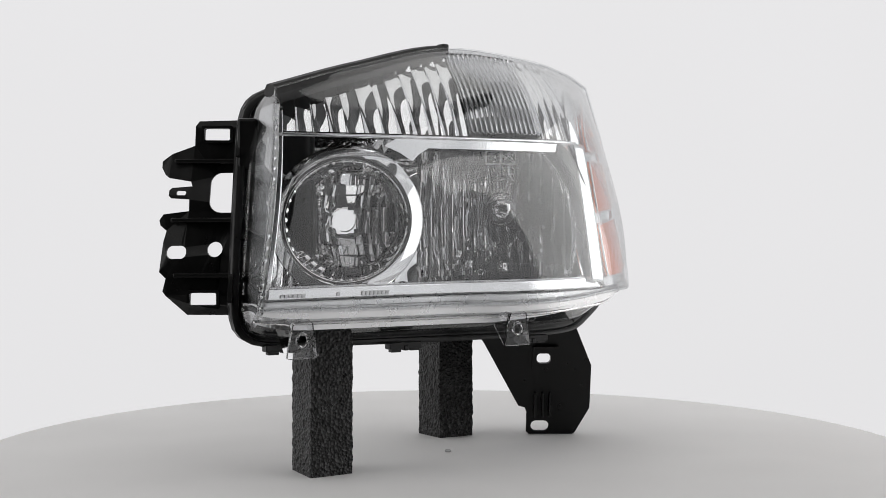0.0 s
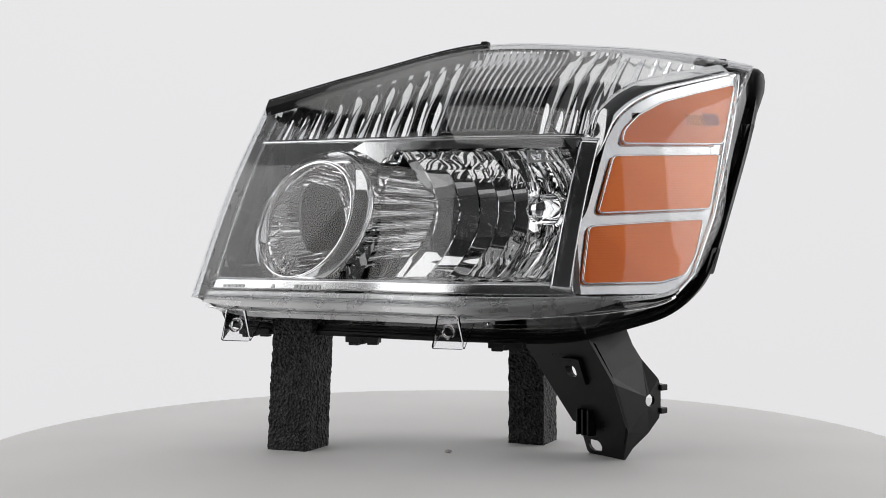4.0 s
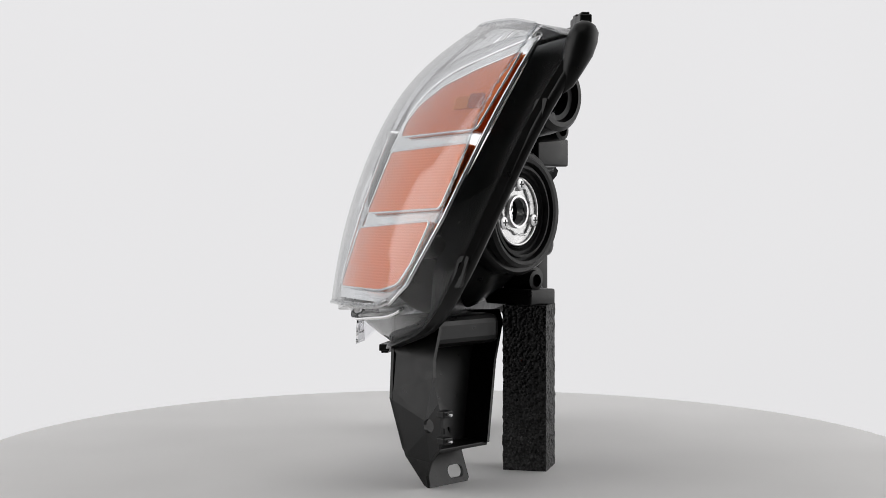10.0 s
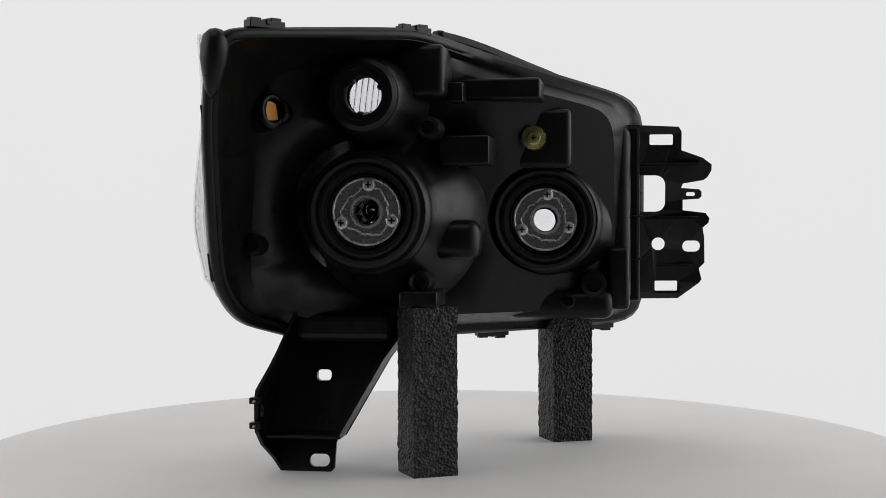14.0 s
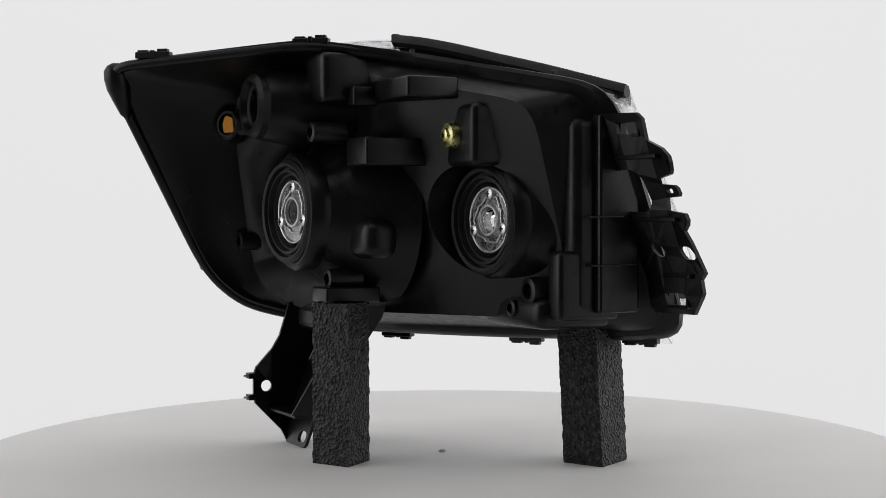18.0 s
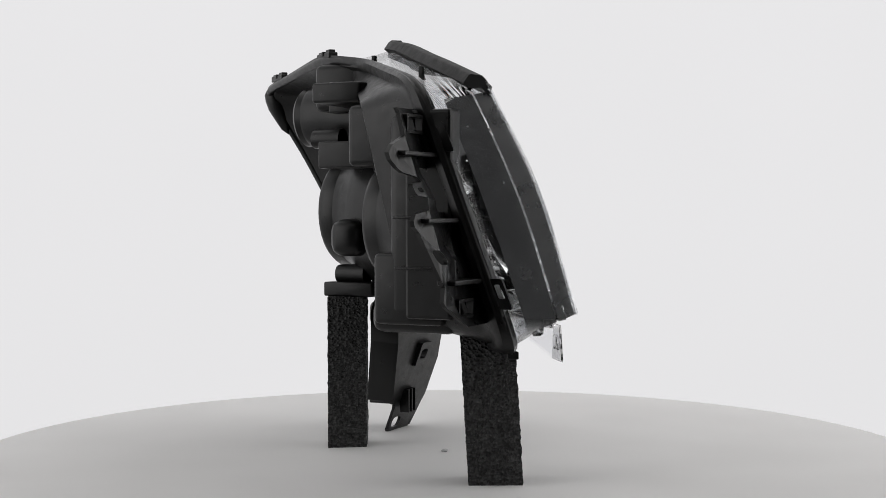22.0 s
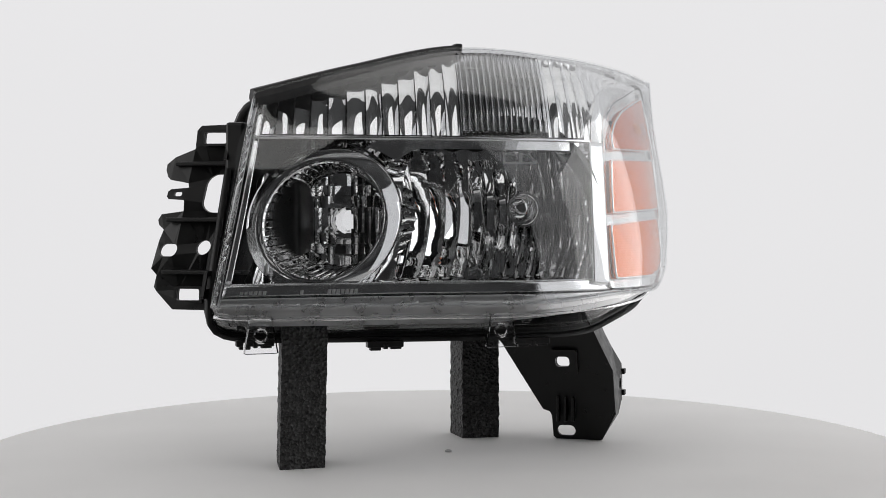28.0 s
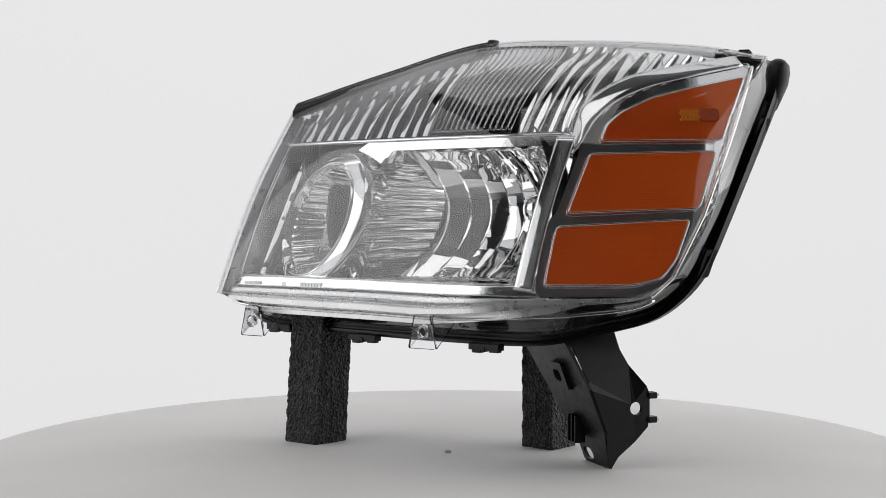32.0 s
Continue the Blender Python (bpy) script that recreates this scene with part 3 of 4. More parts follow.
def high_beam():
    cx, cz = HB
    x0, x1, z0, z1 = -0.045, 0.147, 0.1785, 0.307
    n0, n1 = math.ceil((x0 - cx) / STRIP - 0.5), math.floor((x1 - cx) / STRIP - 0.5)
    cuts = [cx + (k + 0.5) * STRIP for k in range(n0, n1 + 1)]
    bounds = [x0] + cuts + [x1]
    xs = ticks(bounds, 8)
    zs = ticks([z0, 0.190, 0.2035, 0.219, 0.276, 0.289, 0.299, z1], 14)

    def f(x, z):
        px, i, a = x
        pz, j, b = z
        y = bowl_y(px, pz)
        r = math.hypot(px - cx, pz - cz)
        near = min(1, max(0, r - 0.010) / 0.012) * min(1, max(0, y - front_y(px, pz) - 0.014) / 0.006)
        tx, tz = facet_tilt(i, j, 7.0)
        wave = 0.00042 * math.sin(pz * 150 + i * 2.1) + 0.00007 * math.sin(pz * 430 + i * 4.7)
        end = 1.0 if j in (0, 1, 5, 6) else 0.0
        y += near * (0.0026 * (a - 0.5) ** 2 - 0.0020 * a + 0.0006 * tz * b * end + wave * (0.75 + 0.4 * end))
        return Vector((px, y, pz))

    def keep(x, z):
        return math.hypot(x - cx, z - cz) > 0.0125 and math.hypot(x - RING[0], z - RING[1]) > 0.0515
    ob = part("high_beam_reflector", block_grid(xs, zs, f, keep), CHROME, LAMP, "concave chrome high beam reflector with stepped facets")
    auto_smooth(ob, 16)

    def roof(z):
        def g(u, v):
            x = x0 + (x1 - x0) * u
            a, b = front_y(x, z) + 0.012, bowl_y(x, z)
            return Vector((x, a + (b - a) * v, z + 0.0014 * math.sin(u * 60) * (1 - v)))
        return g
    for name, z in (("reflector_roof", z1), ("reflector_sill", z0)):
        auto_smooth(part(name, grid_mesh(60, 6, roof(z)), CHROME, ob), 30)
    auto_smooth(part("reflector_cheek", grid_mesh(6, 24, lambda u, v: Vector((x1, front_y(x1, z0 + (z1 - z0) * v) + 0.012 + (bowl_y(x1, z0 + (z1 - z0) * v) - front_y(x1, z0 + (z1 - z0) * v) - 0.012) * u, z0 + (z1 - z0) * v))), CHROME, ob), 30)
    neck = [(0.0125, 0.122), (0.0140, 0.106), (0.0185, 0.097), (0.0190, 0.092), (0.0165, 0.089)]
    hood = auto_smooth(part("bulb_hood", revolve(neck, 40, lambda a, b, d: (cx + a, d, cz + b)), CHROME, ob, "round chrome neck of the bulb shield"))
    dome = [(0.0160, 0.0905), (0.0165, 0.080), (0.0150, 0.0715), (0.0112, 0.0655), (0.0058, 0.0625), (0.0004, 0.0618)]
    auto_smooth(part("bulb_shield", revolve(dome, 40, lambda a, b, d: (cx + a, d, cz + b), lambda t, r, d, k: (r - 0.0007 * abs(math.sin(t * 5)) * (k in (1, 2, 3)), d)), CHROME, hood, "small domed chrome bulb shield"), 30)
    # framed vent window in the roof of the reflector
    vent = plate(round_rect(0.060, 0.303, 0.034, 0.015, 0.001, 1), [round_rect(0.052, 0.303, 0.014, 0.011, 0.0005, 1), round_rect(0.0685, 0.303, 0.013, 0.011, 0.0005, 1)], 0.002, lambda a, b, d: (a, 0.080 + 0.3 * (a - 0.06) - d, b))
    part("vent_frame", vent, PALE, ob, "small pale rectangular vent frame")
    return ob


low_beam()
high_beam()

DIV_Z = 0.319


def strip(name, parent, u0, u1, v0, v1, inset, mat, nu=24, nv=6, thick=0.002, label=""):
    """A band of sheet that follows the inside of the lens; v0 and v1 may depend on u."""
    def f(u, v):
        uu = u0 + (u1 - u0) * u
        a = v0(uu) if callable(v0) else v0
        b = v1(uu) if callable(v1) else v1
        return lens_point(uu, a + (b - a) * v, inset)
    ob = part(name, grid_mesh(nu, nv, f), mat, parent, label, True)
    return solid(ob, thick, -1)


def bezel():
    ob = strip("bezel", LAMP, 0.014, 0.72, lambda u: v_at(u, 0.1660), lambda u: v_at(u, 0.1780), 0.013, SATIN, 70, 4, label="silver plated inner bezel frame")
    strip("lower_band", ob, 0.010, 0.74, 0.004, lambda u: max(0.008, v_at(u, 0.1655)), 0.009, LINER, 70, 3, label="pale band under the silver bar")
    strip("side_frame", ob, 0.014, 0.026, lambda u: v_at(u, 0.1785), lambda u: v_at(u, 0.345), 0.013, SATIN, 4, 30)
    def pillar(u, v):
        a = Vector((0.151 - 0.011 * v - 0.003 * v * v, 0.011 + 0.040 * v + 0.012 * v * v, 0.174 + 0.143 * v))
        b = Vector((0.1650 - 0.0135 * v - 0.003 * v * v, 0.0235 + 0.0380 * v + 0.0145 * v * v, 0.172 + 0.144 * v))
        p = a * (1 - u) + b * u
        return p + Vector((0.6, -0.8, 0)) * 0.0002 * (1 - (2 * u - 1) ** 2)
    solid(part("pillar", grid_mesh(8, 30, pillar), BAND, ob, "curved silver pillar beside the amber reflectors", True), 0.002, -1)

    # plumb bar with a slanting foot on the low beam's band
    bar_u = [0.20 + 0.47 * i / 40 for i in range(41)]
    bar_p = [lens_point(u, v_at(u, 0.312), 0.020) for u in bar_u]

    def bar_y(x, z, d):
        return (x, float(np.interp(x, [p.x for p in bar_p], [p.y for p in bar_p])) + d, z)
    bar = [(-0.058, 0.309), (-0.044, 0.303), (-0.031, 0.2945), (-0.026, 0.3005), (-0.016, 0.3075)] + [(-0.016 + 0.157 * i / 16, 0.3075) for i in range(1, 17)] + [(0.141 - 0.176 * i / 16, 0.3165) for i in range(17)] + [(-0.046, 0.3165)]
    part("cross_bar", plate(bar, [], 0.002, bar_y), SATIN, ob, "silver bar under the turn signal")

    # panel behind the amber reflectors, open behind the marker bulb
    edge = [(0.026, 0.168), (0.128, 0.167), (0.150, 0.184), (0.186, 0.240), (0.262, 0.388), (0.250, 0.3845), (0.194, 0.3725), (0.152, 0.3620), (0.119, 0.3470), (0.098, 0.330), (0.085, 0.312), (0.0795, 0.301), (0.053, 0.244), (0.042, 0.2325)]
    window = round_rect(0.160, 0.332, 0.084, 0.020, 0.003, 3)
    sheet = plate(rounded(edge, 0.008, 3), [window], 0.002, lambda p, q, d: (side_x(p, q) - 0.0055 + d, p, q))
    part("side_panel", sheet, POLISHED, ob, "silver panel round the amber reflectors")

    rail = [(side_x(p, q) - 0.002, p, q) for p, q in ((0.128 + 0.022 * k / 6, 0.167 + 0.017 * k / 6) for k in range(6))] + [(side_x(p, q) - 0.002, p, q) for p, q in ((0.150 + 0.036 * k / 8, 0.184 + 0.056 * k / 8) for k in range(8))] + [(side_x(p, q) - 0.002, p, q) for p, q in ((0.186 + 0.074 * k / 20, 0.240 + 0.145 * k / 20) for k in range(21))]
    part("panel_lip", tube_path(rail, 0.0021, 8), BAND, ob, "bright rolled edge of the side panel", True)
    crest = spline([0, 0.10, 0.22, 0.36, 0.55, 0.78, 1.0], [(0.073, 0.298, 0), (0.084, 0.312, 0), (0.098, 0.331, 0), (0.119, 0.348, 0), (0.152, 0.363, 0), (0.194, 0.3735, 0), (0.252, 0.386, 0)])

    def over(u, v):
        p, d = crest(u), crest(min(1, u + 0.01)) - crest(max(0, u - 0.01))
        d = d / np.linalg.norm(d)
        w = (0.004 + 0.012 * min(1, u / 0.25)) * v * (1 - 0.55 * max(0, u - 0.5))
        y, z = p[0] - d[1] * w, p[1] + d[0] * w
        return Vector((side_x(p[0], p[1]) - 0.004 - 0.013 * v ** 1.4, y, z))
    solid(part("crest_band", grid_mesh(60, 6, over), BAND, ob, "glossy plated band arching over the amber reflectors", True), 0.0015, -1)

    # wall round the low beam: fluted above, smooth below
    def wall(u, v):
        x, z = -0.180 + 0.153 * u, 0.176 + 0.142 * v
        s = (x + 0.152) / 0.0152
        y = -0.086 + 0.29 * (x - RING[0]) + 0.335 * (z - RING[1])
        if z > 0.296:
            y += 0.003 * ((s - math.floor(s)) - 0.5) ** 2 * min(1, (z - 0.296) / 0.004)
        else:
            y += 0.010 * math.sin((z - 0.176) * 28) * (1 - max(0, z - 0.262) / 0.034) + 0.0013 * math.sin(z * 95 + 60 * x) + 0.0014 * math.sin(x * 130 - 40 * z)
        # the wall turns back towards the grille side and towards the top
        y += 0.022 * max(0, (-0.150 - x) / 0.030) ** 2 + 0.012 * (min(1, max(0, (z - 0.262) / 0.034))) ** 2
        return Vector((x, y, z))
    p = part("chamber_wall", grid_mesh(136, 70, wall, lambda u, v: math.hypot(-0.180 + 0.153 * u - RING[0], 0.176 + 0.142 * v - RING[1]) < 0.066), CHROME, ob, "chrome wall round the low beam")
    auto_smooth(p, 25)
    shelf = part("divider_shelf", grid_mesh(60, 4, lambda u, v: lens_point(0.014 + 0.655 * u, v_at(0.014 + 0.655 * u, DIV_Z), 0.008 + 0.055 * v)), CHROME, ob, "chrome shelf between the upper and lower chamber", True)
    solid(shelf, 0.003, -1)
    floor_ = part("sill_shelf", grid_mesh(60, 4, lambda u, v: lens_point(0.014 + 0.66 * u, v_at(0.014 + 0.66 * u, 0.1785), 0.013 + 0.05 * v)), CHROME, ob, "chrome sill inside the lower chamber", True)
    solid(floor_, 0.002, -1)
    # plated liner under the sill and down the grille side
    n = len(RIM)
    c0 = RIM_COUNTS[0] + 4

    def liner(name, idx, end, shift, mat, label, start=0.08, steps=0):
        # stepped: each plumb face is followed by a level return
        verts, faces = [], []
        cols = [(k / 3, k / 3) for k in range(4)] if not steps else [(((k + 1) // 2) / steps, (k // 2) / steps) for k in range(2 * steps)]
        m = len(cols)
        for i in idx:
            stop = end(i) if callable(end) else end
            for fz, fy in cols:
                sz, sy = start + (stop - start) * fz, start + (stop - start) * fy
                p, q = EDGE[i] * (1 - sy) + RIM[i] * sy, EDGE[i] * (1 - sz) + RIM[i] * sz
                verts.append(Vector((p[0], p[1], q[2])) + Vector(shift(fz)))
        for i in range(len(idx) - 1):
            for k in range(m - 1):
                q = i * m + k
                faces.append((q, q + 1, q + m + 1, q + m))
        auto_smooth(part(name, (verts, faces), mat, ob, label), 30)
    liner("side_liner", [i % n for i in range(n - RIM_COUNTS[8] + 1, n + 1)], 0.75, lambda k: (0.0070 - 0.0030 * k, 0.002, 0), SKIRT, "plated liner at the grille side", 0.32)
    liner("side_return", [i % n for i in range(n - RIM_COUNTS[8] + 1, n + 1)], 0.30, lambda k: (0.0055 + 0.0010 * k, 0.001, 0), LINER, "bright plated return at the grille side", 0.05)
    liner("sill_liner", list(range(0, c0 + 9)), lambda i: 0.78 - 0.52 * min(1, max(0, (i - c0 + 12) / 12)), lambda k: (0.003, 0.006, 0.005), LINER, "plated liner under the sill", steps=2)
    # unreadable moulded marks on the sill
    for u0, u1 in ((0.045, 0.095), (0.155, 0.162), (0.205, 0.262)):
        n = max(1, int((u1 - u0) / 0.008))
        for i in range(n):
            a = u0 + (u1 - u0) * i / n
            part("moulded_mark", grid_mesh(1, 1, lambda u, v: lens_point(a + (u1 - u0) / n * 0.7 * u, v_at(a, 0.1685) + 0.014 * v, 0.0115)), MARK, ob)


def side_x(y, z):
    return 0.1897 + 0.2837 * (y - 0.098) - 0.2615 * (z - 0.178) - 0.587 * (y - 0.098) ** 2 - 0.9 * max(0, z - 0.30) ** 2


bezel()


def turn_chamber():
    edges = [0.020]
    widths = [0.034] * 6 + [0.028] * 3 + [0.024] * 3 + [0.0098] * 15 + [0.022] * 4
    for w in widths:
        edges.append(edges[-1] + w)
    scale = (0.668 - 0.020) / (edges[-1] - 0.020)
    edges = [0.020 + (e - 0.020) * scale for e in edges]
    clear0, clear1 = edges[12], edges[27]

    def column(a, b, depth, inset, nu=8, nv=26, lean=0.0, wave=0.0):
        def f(u, v):
            uu = a + (b - a) * u
            v0 = v_at(uu, DIV_Z + 0.002)
            vv = v0 + (0.962 - v0) * v
            k = 1 - (2 * u - 1) ** 2
            roof = 0.012 * max(0, (v - 0.72) / 0.28) ** 2
            return lens_point(uu, vv, inset + depth * k - roof + lean * (1 - u) + wave * math.sin(v * 7 + a * 90 + 2.5 * u))
        return grid_mesh(nu, nv, f)
    low = ((0.655, 0.70, 0.745, 0.80, 0.87, 0.95, 0.985), (0.318, 0.322, 0.340, 0.357, 0.372, 0.383, 0.386))

    def hood(u, v):
        uu = 0.655 + 0.33 * u
        v0 = v_at(uu, float(np.interp(uu, *low)))
        ripple = 0.0034 * abs(math.sin(uu * 92 + 1.1 * v)) + 0.0009 * math.sin(uu * 31 + v * 5)
        return lens_point(uu, v0 + (0.965 - v0) * v, 0.016 + ripple)
    sig = part("turn_signal_reflector", grid_mesh(150, 18, hood), CHROME, LAMP, "scalloped chrome turn signal reflector", True)
    solid(sig, 0.0015, -1)
    ribs = []
    for i in range(len(widths)):
        a, b = edges[i], edges[i + 1]
        if 12 <= i < 27:
            ribs.append(column(a, b, -0.0030, 0.0125, 6, 18))
        else:
            g = 0.045 * (b - a)
            auto_smooth(part("flute", column(a + g, b - g, 0.0022 if i < 6 else 0.0026, 0.017, lean=(0.0030 if i < 6 else 0.0042 if i < 12 else 0.0030) + 0.0010 * facet_tilt(i, 3, 2.0)[0], wave=0.0004 if i < 6 else 0.0006), CHROME, sig), 35)
    optic = part("ribbed_optic", join(*ribs), RIBBED, LAMP, "clear ribbed plastic optic before the turn signal bulb")
    bm = bmesh.new()
    bm.from_mesh(optic.data)
    bmesh.ops.remove_doubles(bm, verts=bm.verts[:], dist=0.0001)
    bm.to_mesh(optic.data)
    bm.free()
    auto_smooth(optic, 35)
    solid(optic, 0.002, -1)
    # bowl behind the ribbed optic, open at the bulb
    x, z = TURN_HOLE[0], TURN_HOLE[1]
    bowl = [(0.0290, 0.136), (0.0285, 0.148), (0.0250, 0.155), (0.0175, 0.158)]
    b = part("turn_signal_bowl", revolve(bowl, 64, lambda a, c, d: (x + a, d, z + c), lambda t, r, d, k: (r, d + 0.002 * abs(math.sin(t * 16)))), CHROME, sig, "chrome bowl behind the bulb")
    auto_smooth(b, 25)


turn_chamber()


def amber_reflectors():
    shapes = [
        (rounded([(0.098, 0.311), (0.213, 0.3125), (0.248, 0.375), (0.194, 0.3635), (0.152, 0.353), (0.121, 0.339), (0.104, 0.325)], 0.006), []),
        (rounded([(0.061, 0.244), (0.182, 0.248), (0.206, 0.302), (0.087, 0.299)], 0.005), []),
        (rounded([(0.034, 0.178), (0.112, 0.178), (0.139, 0.184), (0.154, 0.201), (0.172, 0.238), (0.050, 0.2315)], 0.006), [])]
    for k, (s, h) in enumerate(shapes):
        ob = part("amber_reflector", plate(s, h, 0.003, lambda a, b, d: (side_x(a, b) - 0.002 + d, a, b)), AMBER if k else AMBERTHIN, LAMP, "ribbed amber side reflector")
        rim = [s[i] for i in range(len(s))]
        lip = tube_path([(side_x(a, b) + 0.001, a, b) for a, b in rim], 0.0011, 6, True)
        part("reflector_rim", lip, CHROME, ob, "thin chrome edge", True)
    # bulb window, the unlit interior behind it painted dark, and honeycomb of the top reflector
    part("marker_pane", plate(round_rect(0.204, 0.3370, 0.020, 0.0120, 0.003, 3), [], 0.0006, lambda a, b, d: (side_x(a, b) + 0.0011 + d, a, b)), AMBERSHADE, LAMP, "amber window before the marker bulb, dark interior painted on")
    cells = []
    for i in range(6):
        for j in range(4):
            y, z = 0.176 + 0.0032 * i + 0.0016 * (j % 2), 0.332 + 0.0028 * j
            cells.append(bm_to_pair(plate(circle2(y, z, 0.0013, n=6), [], 0.0008, lambda a, b, d: (side_x(a, b) + 0.0011 + d, a, b))))
    part("marker_optic", join(*cells), AMBERLIGHT, LAMP, "small yellow honeycomb optic in the top amber reflector")


amber_reflectors()


def weather_strip():
    n = 30
    pts = [lens_point(-0.002 + 0.427 * i / n, 1.0) for i in range(n + 1)]
    sect = [(-0.0040, -0.0150), (-0.0055, -0.0060), (0.003, 0.0035), (0.013, 0.0048), (0.0155, 0.0038), (0.0205, -0.0035), (0.016, -0.0075), (0.004, -0.0070)]
    side = Vector((-0.62, 0.78, 0.0)).normalized()
    verts, faces, m = [], [], len(sect)
    for p in pts:
        verts += [p + side * a + Vector((0, 0, b)) for a, b in sect]
    for i in range(n):
        for k in range(m):
            faces.append((i * m + k, i * m + (k + 1) % m, (i + 1) * m + (k + 1) % m, (i + 1) * m + k))
    faces += [tuple(range(m))[::-1], tuple(range(n * m, n * m + m))]
    ob = part("weather_strip", (verts, faces), GASKET, LAMP, "black rubber weather strip along the top edge")
    auto_smooth(ob, 40)
    hook = box_bm(0.002, 0.014, -0.004, 0.004, -0.003, 0.0055, 0.0015, 2)
    for v in hook.verts:
        v.co = pts[-1] + side * v.co.x + Vector((0.78, 0.62, 0)) * v.co.y + Vector((0, 0, v.co.z))
    part("strip_end", hook, GASKET, ob, "upturned rubber end")
    for x, y, z in ((-0.042, 0.058, 0.382), (-0.138, -0.043, 0.358)):
        part("peg", box_bm(x - 0.0025, x + 0.0025, y - 0.002, y + 0.002, z, z + 0.020, 0.0006), BLACK, ob)


weather_strip()


# ---- brackets ----
def side_bracket():
    def place(a, b, d):
        step = 0.004 * math.sin((b - 0.15) * 2 * math.pi / 0.0625)
        return (a, -0.064 - 0.37 * (0.32 - b) + d + step * min(1, max(0, (-0.19 - a) / 0.02)) - 0.009 * min(1, max(0, (-0.19 - a) / 0.05)), b)
    out = [(-0.150, 0.336), (-0.183, 0.335), (-0.236, 0.333), (-0.239, 0.328), (-0.239, 0.309), (-0.261, 0.301), (-0.270, 0.294), (-0.270, 0.288), (-0.266, 0.281), (-0.262, 0.278), (-0.241, 0.2745), (-0.239, 0.270), (-0.258, 0.2685), (-0.2605, 0.266), (-0.2605, 0.261), (-0.258, 0.2585), (-0.241, 0.2575), (-0.241, 0.2465), (-0.265, 0.2435),
           (-0.269, 0.238), (-0.268, 0.233), (-0.262, 0.228), (-0.264, 0.217), (-0.265, 0.190), (-0.259, 0.184), (-0.262, 0.172), (-0.259, 0.168), (-0.237, 0.151), (-0.150, 0.150)]
    holes = [round_rect(-0.218, 0.320, 0.024, 0.011, 0.001, 1), round_rect(-0.2055, 0.2640, 0.034, 0.038, 0.010), circle2(-0.2155, 0.2105, 0.0070, n=16), round_rect(-0.2505, 0.2080, 0.0185, 0.0120, 0.0055), round_rect(-0.224, 0.165, 0.024, 0.011, 0.001, 1), round_rect(-0.249, 0.2635, 0.009, 0.004, 0.001, 1)]
    ob = part("side_bracket", plate(out, holes, 0.004, place), BLACK, LAMP, "black plastic mounting bracket with slots and round holes")
    for z, x0 in ((0.294, -0.262), (0.238, -0.262), (0.187, -0.256)):
        y = place(-0.2, z, 0)[1]
        part("ledge", box_bm(x0 + 0.005, -0.165, y - 0.014, y + 0.003, z - 0.002, z + 0.002, 0.001), BLACK, ob)
    for x, z in ((-0.218, 0.320), (-0.224, 0.165)):
        y = place(x, z, 0)[1]
        fr = plate(round_rect(x, z, 0.030, 0.0165, 0.001, 1), [round_rect(x, z, 0.0245, 0.0115, 0.001, 1)], 0.006, lambda a, b, d: (a, y - 0.004 + d, b))
        part("slot_frame", fr, BLACK, ob)
    # moulded web that carries the bracket on the housing
    part("web", box_bm(-0.196, -0.176, -0.100, -0.055, 0.152, 0.334, 0.003), BLACK, ob)


